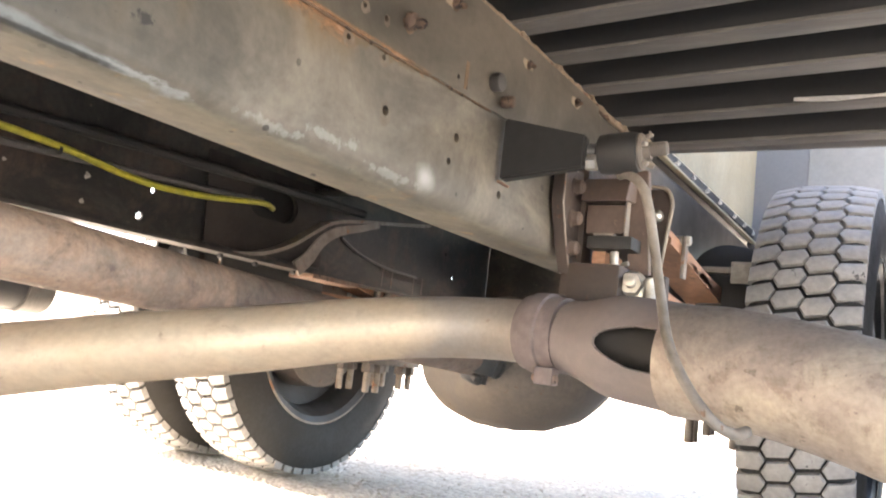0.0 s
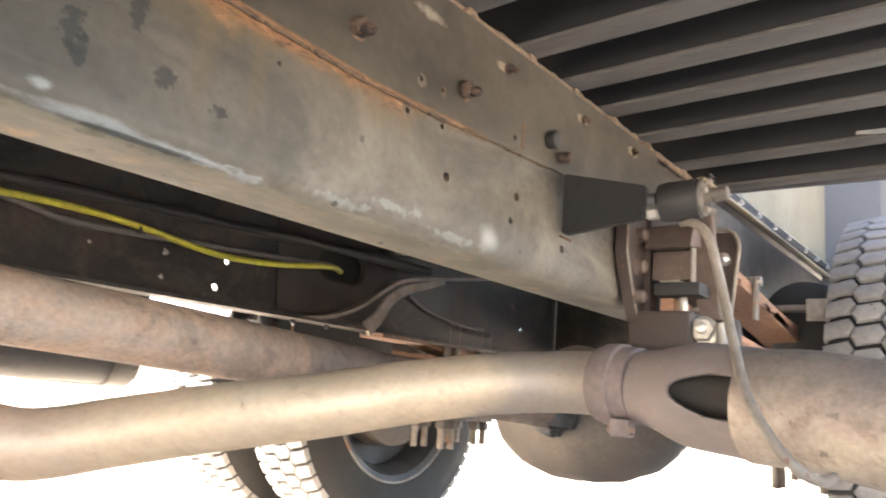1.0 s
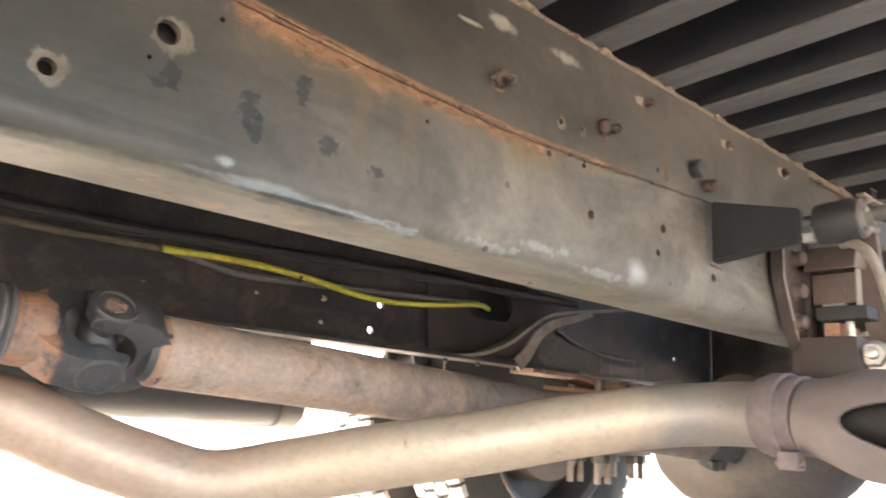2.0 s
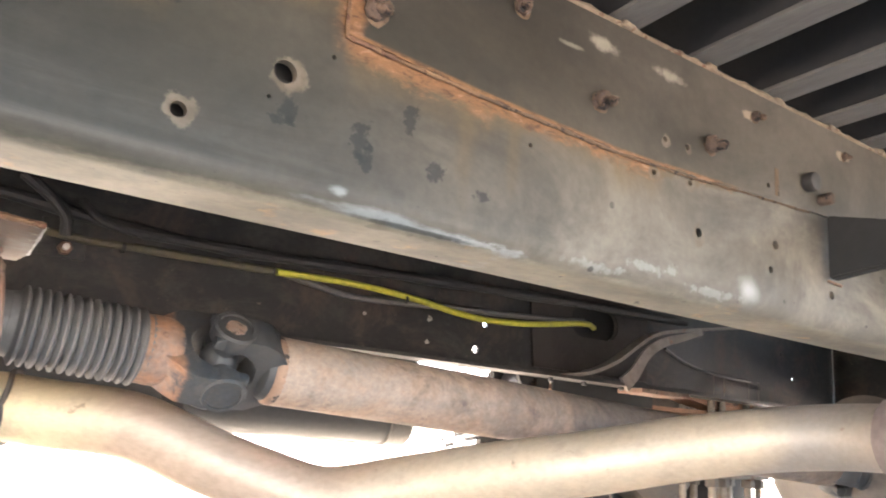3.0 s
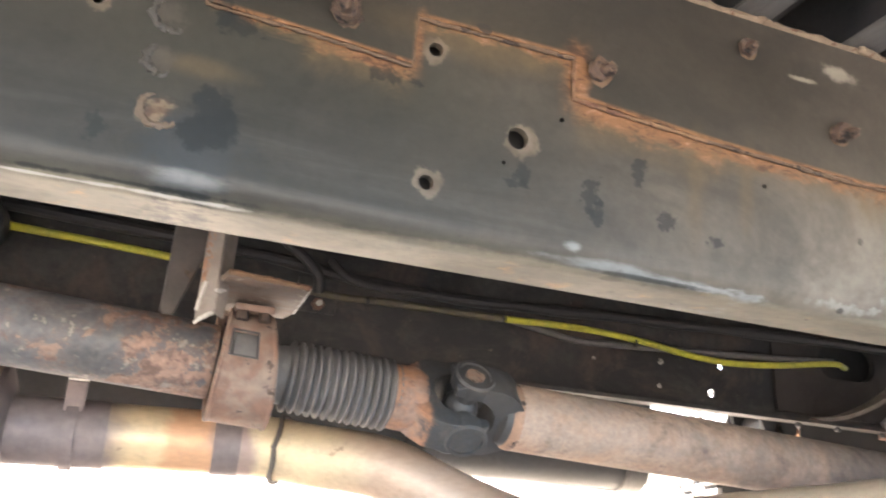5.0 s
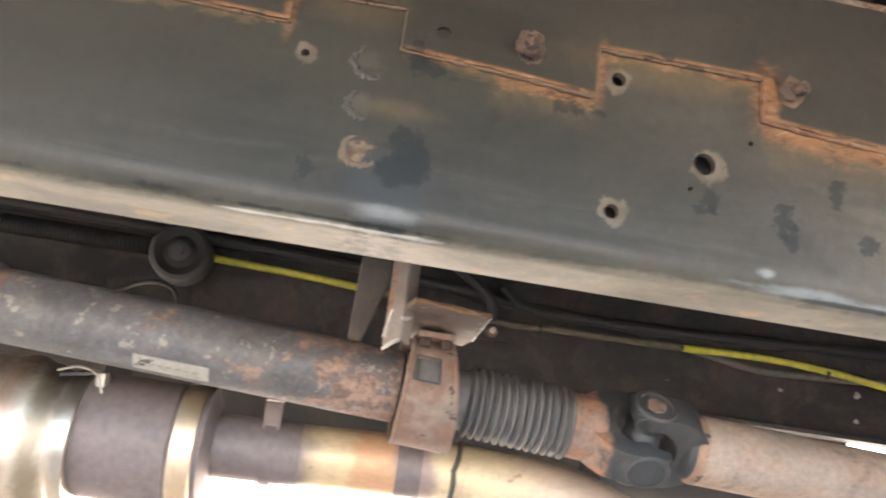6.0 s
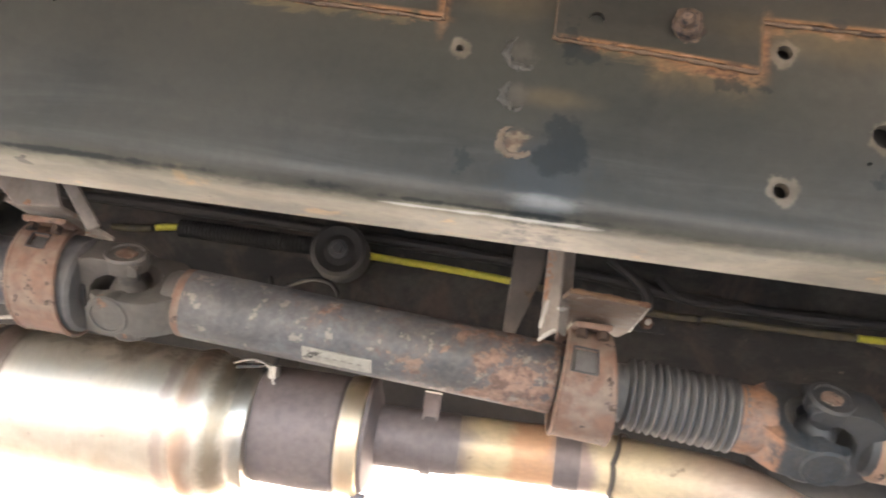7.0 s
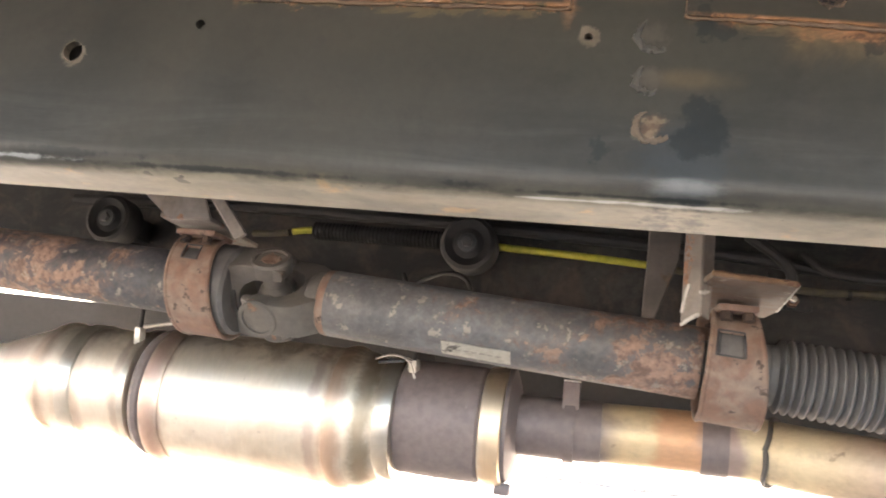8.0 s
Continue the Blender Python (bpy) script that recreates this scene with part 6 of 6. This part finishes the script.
def near_spring_hanger():
    """Plates and castings bolted outside the near rail that hold the spring's front eye."""
    h = thing("spring_hanger", "cast and plated spring hanger, rust red, bolted to the rail", "spring hanger", (0.92, -0.03, 0.60))
    outline = [(0.823, 0.641), (0.868, 0.652), (0.896, 0.652), (0.896, 0.518), (0.868, 0.507), (0.848, 0.540), (0.823, 0.596)]
    on(h, "flange", plate(outline, [], -0.022, -0.0062), m_hanger)
    rim = [Vector((x, -0.0225, z)) for x, z in ((0.868, 0.651), (0.8245, 0.640), (0.8245, 0.596), (0.849, 0.541), (0.868, 0.5085))]
    on(h, "flange_edge", sweep(rim, 0.0016, 6), m_bracket, "worn bright edge of the flange")
    for z in (0.626, 0.582, 0.541):
        on(h, "flange_bolt", lathe((0.860, -0.022, z), (0.860, -0.036, z), [(0, 0.0125), (0.002, 0.0125), (0.0022, 0.0100), (0.011, 0.0095), (0.014, 0.006)], 16), m_cheek)
    on(h, "column", box(0.887, 0.921, -0.030, -0.001, 0.479, 0.662, 0.003), m_hanger, "brown cast column")
    on(h, "inner_cheek", box(0.930, 1.080, -0.009, -0.001, 0.479, 0.700, 0.002), m_hanger)
    on(h, "top_plate", slab([(0.860, -0.096, 0.607), (0.872, -0.096, 0.640), (1.010, -0.096, 0.656), (1.010, -0.096, 0.622)], 0.064), m_cheek, "red-brown primed top plate")
    on(h, "cross_box", box(0.880, 0.985, -0.0895, -0.034, 0.565, 0.606, 0.004), m_cheek, "brown box section")
    on(h, "box_edge", box(0.877, 0.892, -0.0925, -0.0898, 0.562, 0.610, 0.0008), m_bracket, "bright worn edge of the box")
    on(h, "shelf", box(0.860, 0.985, -0.108, -0.046, 0.542, 0.559, 0.002), m_black, "dark shelf plate")
    on(h, "shelf_lip", box(0.861, 0.876, -0.082, -0.054, 0.5595, 0.5625, 0.0006), m_bracket)
    on(h, "wedge", box(0.880, 0.950, -0.067, -0.047, 0.5235, 0.5415, 0.003), m_leaf, "bare rusty wedge")
    on(h, "packing_pin", tube((0.880, -0.081, 0.518), (0.880, -0.079, 0.5415), 0.006, 0.002, 14), m_zinc)
    on(h, "lower_block", box(0.840, 0.955, -0.103, -0.030, 0.456, 0.519, 0.006), m_hanger, "dark cast lower block")
    on(h, "side_plate", slab([(0.900, -0.081, 0.658), (0.900, -0.110, 0.658), (0.900, -0.1225, 0.507), (0.900, -0.093, 0.507)], 0.012, (1, 0, 0)), m_cheek, "brown drop plate")
    on(h, "plate_edge", sweep([Vector((0.901, -0.1215, 0.520)), Vector((0.901, -0.1185, 0.552)), Vector((0.901, -0.1165, 0.576))], 0.0018, 6), m_bracket, "bare edge of the drop plate")
    line = smooth_line([(0.957, -0.098, 0.649), (0.957, -0.115, 0.647), (0.957, -0.1245, 0.639), (0.957, -0.1290, 0.622), (0.957, -0.1265, 0.598), (0.957, -0.1236, 0.573), (0.957, -0.1187, 0.531), (0.957, -0.116, 0.500)], 6)
    on(h, "dust_plate", slab([(0.959, -0.075, 0.646)] + [(0.959, p.y, p.z) for p in line[8::6]] + [(0.959, -0.075, 0.500)], 0.004, (1, 0, 0)), m_hanger, "dark rounded dust plate")
    on(h, "plate_rim", sweep(line, 0.0030, 10), m_rod, "pale rolled rim of the dust plate")
    on(h, "rim_bolt", lathe((0.957, -0.108, 0.606), (0.944, -0.111, 0.606), [(0, 0.010), (0.005, 0.0095), (0.010, 0.007), (0.0135, 0.002)], 18), m_zinc)
    # eye bolt with its nut, washer and the cast ears round it
    a, d = Vector((0.880, -0.1080, 0.4955)), Vector((-0.95, -0.20, 0.06)).normalized()
    on(h, "eye_bolt", tube(a - d * 0.06, a + d * 0.040, 0.0072, 0.0015, 16), m_zinc)
    on(h, "eye_washer", tube(a + d * 0.004, a + d * 0.008, 0.0200, 0.001), m_zinc)
    on(h, "eye_nut", hexagon(a + d * 0.0082, a + d * 0.024, 0.0158), m_zinc, "bright zinc nut")
    on(h, "ear", slab([(0.882, -0.092, 0.512), (0.882, -0.150, 0.512), (0.882, -0.152, 0.452), (0.882, -0.092, 0.452)], 0.018, (1, 0, 0)), m_hanger, "cast ear behind the nut")
    on(h, "grease_block", lathe((0.868, -0.1345, 0.506), (0.868, -0.1395, 0.466), [(0, 0.005), (0.002, 0.0078), (0.012, 0.0075), (0.022, 0.0098), (0.036, 0.0105), (0.040, 0.006)], 18), m_zinc, "pale grease block")
    on(h, "lock_hook", sweep(smooth_line([(0.862, -0.106, 0.523), (0.862, -0.099, 0.521), (0.862, -0.0955, 0.511), (0.862, -0.0950, 0.490), (0.862, -0.099, 0.470), (0.862, -0.106, 0.462)], 6), 0.0032, 8), m_bracket, "worn locking hook")
    return h


near_spring_hanger()
fh = thing("spring_hanger", "dark spring hanger outside the far rail", "spring hanger", (1.0, 0.90, 0.58))
on(fh, "inner_cheek", slab([(0.955, 0.858, 0.70), (1.06, 0.858, 0.70), (1.05, 0.858, 0.50), (0.985, 0.858, 0.48), (0.96, 0.858, 0.53)], 0.010), m_black)
on(fh, "outer_cheek", slab([(0.955, 0.945, 0.62), (1.06, 0.945, 0.62), (1.05, 0.945, 0.50), (0.985, 0.945, 0.48), (0.96, 0.945, 0.53)], 0.010), m_black)
# added dark stand-in that covers the sunlit tread below the rail
on(fh, "tyre_blocker", box(1.062, 1.40, 0.8595, 0.8655, 0.492, 0.57, 0.002), m_black, "added black plate that hides the sunlit tyre behind")
on(fh, "eye_bolt", tube((1.005, 0.858, 0.518), (1.005, 0.965, 0.518), 0.011, 0.002, 14), m_rust)
b = thing("bump_stop_bracket", "small pale bracket beside the rear tyre", "bracket", (1.36, -0.10, 0.62))
on(b, "plate", box(1.44, 1.446, -0.145, -0.108, 0.580, 0.622, 0.002), m_label)
on(b, "arm", box(1.4465, 1.475, -0.125, -0.001, 0.600, 0.612, 0.002), m_bracket)
dark = thing("brake_chamber", "black brake chamber ahead of the rear axle", "brake chamber", (1.36, -0.06, 0.56))
on(dark, "can", lathe((1.48, -0.090, 0.59), (1.61, -0.090, 0.58), [(0, 0.05), (0.01, 0.075), (0.06, 0.080), (0.065, 0.087), (0.075, 0.087), (0.08, 0.080), (0.13, 0.06)], 32), m_black)

# far-side bent brace of the cross member
brace = thing("cross_brace", "dusty bent steel brace against the far frame rail", "brace", (1.2592, 0.79, 0.603))
line = smooth_line([(1.0343, 0.80, 0.536), (1.1128, 0.80, 0.551), (1.1923, 0.80, 0.583), (1.2592, 0.80, 0.625), (1.3241, 0.80, 0.661), (1.4266, 0.80, 0.685), (1.573, 0.80, 0.709), (1.7404, 0.80, 0.738)], 6)
on(brace, "upper_edge", sweep(line, 1.0, shape=[(-0.016, -0.004), (0.016, -0.004), (0.016, 0.004), (-0.016, 0.004)], up=(0, 0, 1)), m_bracket)
line = smooth_line([(1.2121, 0.785, 0.533), (1.2487, 0.785, 0.563), (1.2864, 0.785, 0.609), (1.3429, 0.785, 0.643), (1.4266, 0.785, 0.668), (1.50, 0.785, 0.690)], 6)
on(brace, "lower_edge", sweep(line, lambda t: 1.15 - 0.75 * t, shape=[(-0.016, -0.003), (0.016, -0.003), (0.016, 0.003), (-0.016, 0.003)], up=(0, 1, 0)), m_bracket)

# ---- tank on the far side ----
tank = thing("fuel_tank", "dark grey fuel tank hung outside the far rail", "fuel tank", (0, 1.15, 0.45))
def tank_profile(z_lo, z_hi, y0, y1, r):
    out = []
    for cy, cz, a0 in ((y1 - r, z_hi - r, 0), (y0 + r, z_hi - r, 90), (y0 + r, z_lo + r, 180), (y1 - r, z_lo + r, 270)):
        out += [(cy + r * math.cos(radians(a0 + 15 * k)), cz + r * math.sin(radians(a0 + 15 * k))) for k in range(7)]
    return out
on(tank, "body", extrude_x(tank_profile(0.368, 0.60, 0.955, 1.36, 0.05), -1.05, 0.706), m_tank)
on(tank, "end_cap", extrude_x(tank_profile(0.363, 0.606, 0.949, 1.366, 0.055), 0.706, 0.756), m_sill, "paler end cap")
for x in (-0.6, 0.25):
    on(tank, "strap", extrude_x(tank_profile(0.364, 0.604, 0.951, 1.364, 0.054), x - 0.02, x + 0.02), m_black)
    on(tank, "bracket", box(x - 0.025, x + 0.025, 0.859, 0.95, 0.56, 0.70, 0.003), m_black)

# ---- gearbox ahead of the shaft ----
gear = thing("gearbox", "grey cast gearbox tail ahead of the drive shaft", "gearbox", (-1.9, SY, 0.5))
on(gear, "casing", lathe((-2.6, SY, 0.57), (-1.96, SY, 0.548), [(0, 0.17), (0.25, 0.165), (0.4, 0.12), (0.52, 0.09), (0.6, 0.075), (0.66, 0.06)], 32), m_axle)
on(gear, "mount_beam", box(-2.36, -2.28, 0.008, 0.849, 0.56, 0.64, 0.004), m_far)
shield = thing("heat_shield", "dull folded heat shield above the exhaust filter", "heat shield", (-1.2, 0.5, 0.45))
on(shield, "sheet", slab([(-1.6, 0.74, 0.50), (-0.84, 0.74, 0.50), (-0.84, 0.765, 0.38), (-1.6, 0.765, 0.36)], 0.002), m_tank)
on(shield, "bracket", sweep(smooth_line([(-1.25, 0.54, 0.48), (-1.215, 0.54, 0.47), (-1.185, 0.54, 0.44)], 4), 0.006, 8), m_zinc)

# ---- cables and small things inside the far rail ----
cable = thing("cable", "bright yellow cable clipped along the far frame rail", "cable", (0.5, 0.83, 0.65))
YC = [(-1.3, 0.83, 0.663), (-0.926, 0.83, 0.667), (-0.81, 0.83, 0.682), (-0.64, 0.83, 0.688), (-0.461, 0.83, 0.678), (-0.34, 0.83, 0.674), (-0.222, 0.83, 0.668), (-0.1, 0.83, 0.656), (0.0417, 0.83, 0.646), (0.1086, 0.83, 0.648), (0.2341, 0.83, 0.649), (0.3628, 0.83, 0.652), (0.4747, 0.83, 0.656), (0.5688, 0.83, 0.655), (0.6693, 0.83, 0.648), (0.7571, 0.83, 0.637), (0.8554, 0.83, 0.633), (0.9768, 0.83, 0.643), (1.1274, 0.835, 0.665), (1.1964, 0.868, 0.667)]
run = smooth_line(YC, 10)
for x0, x1 in ((-0.852, -0.80), (-0.485, -0.20), (0.352, 1.3)):
    on(cable, "sheath", sweep([p for p in run if x0 <= p.x <= x1], 0.0064, 12), m_yellow)
on(cable, "dirty_sheath", sweep([p for p in run if -0.926 <= p.x <= -0.85], 0.0060, 10), m_dusty, "dirt-caked length of the cable")
on(cable, "dirty_sheath", sweep([p for p in run if -0.205 <= p.x <= 0.120], 0.0060, 10), m_dusty, "dirt-caked length of the cable")
for x, z in ((0.636, 0.645), (0.10, 0.645), (-0.2, 0.664)):
    on(cable, "cable_tie", lathe((x - 0.003, 0.83, z), (x + 0.003, 0.83, z), [(0, 0.0072), (0.0, 0.0084), (0.006, 0.0084), (0.006, 0.0072)], 14, caps=False), m_rubber)
tape = smooth_line([(0.1138, 0.829, 0.6485), (0.2341, 0.829, 0.6495), (0.3544, 0.829, 0.6518)], 8)
on(cable, "dusty_wrap", sweep(tape, lambda t: 0.0068 + 0.0007 * math.sin(9 * t), 12), m_dusty, "dust-caked tape wrap")
conduit = thing("conduit", "black ribbed conduit over the cable", "conduit", (-0.65, 0.83, 0.683))
prof = []
for k in range(44):
    prof += [(0.007 * k, 0.0150), (0.007 * k + 0.003, 0.0165), (0.007 * k + 0.005, 0.0150)]
on(conduit, "tube", lathe((-0.806, 0.83, 0.682), (-0.49, 0.83, 0.682), prof, 18), m_arm)
hose = thing("hose", "grey hose sagging along the far frame rail", "hose", (0.6316, 0.838, 0.643))
on(hose, "tube", sweep(smooth_line([(0.3628, 0.838, 0.655), (0.4224, 0.838, 0.646), (0.5071, 0.838, 0.634), (0.6075, 0.838, 0.637), (0.7362, 0.838, 0.645), (0.8826, 0.838, 0.653), (1.0165, 0.838, 0.661), (1.1337, 0.840, 0.671)], 8), 0.0065, 12), m_grey_hose)
loom = thing("wiring_loom", "black taped wiring loom sagging along the far rail", "wiring loom", (0.4224, 0.82, 0.693))
on(loom, "trunk", sweep(smooth_line([(-1.3, 0.815, 0.703), (-0.9, 0.815, 0.713), (-0.5, 0.815, 0.708), (-0.1, 0.815, 0.693), (0.0563, 0.815, 0.678), (0.2132, 0.815, 0.671), (0.3701, 0.815, 0.675), (0.5793, 0.815, 0.685), (0.7885, 0.815, 0.693), (1.05, 0.815, 0.703), (1.4684, 0.815, 0.713)], 8), lambda t: 0.010 + 0.0015 * math.sin(60 * t), 10), m_rubber)
on(loom, "branch", sweep(smooth_line([(-0.06, 0.80, 0.723), (-0.02, 0.79, 0.693), (0.004, 0.79, 0.668), (0.0092, 0.80, 0.643)], 8), 0.009, 10), m_rubber)
on(loom, "branch", sweep(smooth_line([(0.0249, 0.81, 0.703), (0.0563, 0.80, 0.675), (0.0981, 0.80, 0.668), (0.1714, 0.81, 0.671)], 8), 0.0075, 10), m_rubber)
clamp = thing("cable_clamp", "rusty cable clamp with a bright bolt end", "clamp", (0.0145, 0.83, 0.633))
on(clamp, "plate", box(-0.02, 0.05, 0.842, 0.849, 0.615, 0.675, 0.003), m_far)
on(clamp, "bolt", hexagon((0.0166, 0.842, 0.629), (0.0166, 0.826, 0.629), 0.011), m_rust)
on(clamp, "bolt_end", tube((0.0166, 0.8255, 0.629), (0.0166, 0.816, 0.629), 0.005, 0.001, 12), m_zinc)
pipes = thing("brake_pipe", "thin pale brake pipe curving along the far rail", "brake pipe", (1.4684, 0.845, 0.603))
on(pipes, "tube", sweep(smooth_line([(1.4266, 0.843, 0.643), (1.5102, 0.843, 0.615), (1.6358, 0.843, 0.598), (1.7822, 0.843, 0.595)], 8), 0.004, 8), m_grey_hose)


def rubber_mount(x, y, z, r, rubber):
    t = thing("rubber_mount", "round black rubber mount with a bolt through its middle", "rubber mount", (x, y, z))
    on(t, "ring", lathe((x, y + 0.03, z), (x, y - 0.03, z), [(0, r * 0.85), (0.01, r), (0.045, r), (0.052, r * 0.95), (0.056, r * 0.82), (0.052, r * 0.70), (0.048, r * 0.55), (0.052, r * 0.40), (0.055, r * 0.3), (0.055, 0.001)], 36), rubber)
    on(t, "washer", tube((x, y - 0.024, z), (x, y - 0.028, z), r * 0.34, 0.001), m_joint)
    on(t, "bolt", hexagon((x, y - 0.026, z), (x, y - 0.036, z), r * 0.2), m_joint)
    on(t, "stalk", box(x - 0.02, x + 0.02, y + 0.03, 0.849, z - 0.02, z + 0.02, 0.003), m_black)
    return t


rubber_mount(-0.502, 0.757, 0.660, 0.047, m_rubber)
rubber_mount(-1.165, 0.757, 0.653, 0.045, m_arm)
loop = thing("vent_hose", "small black vent hose looped under the rubber mount", "hose", (-0.5, 0.70, 0.60))
on(loop, "tube", sweep(smooth_line([(-0.575, 0.72, 0.583), (-0.55, 0.71, 0.594), (-0.525, 0.70, 0.600), (-0.500, 0.70, 0.598), (-0.485, 0.70, 0.585), (-0.482, 0.71, 0.565)], 8), 0.0036, 10), m_tyre)
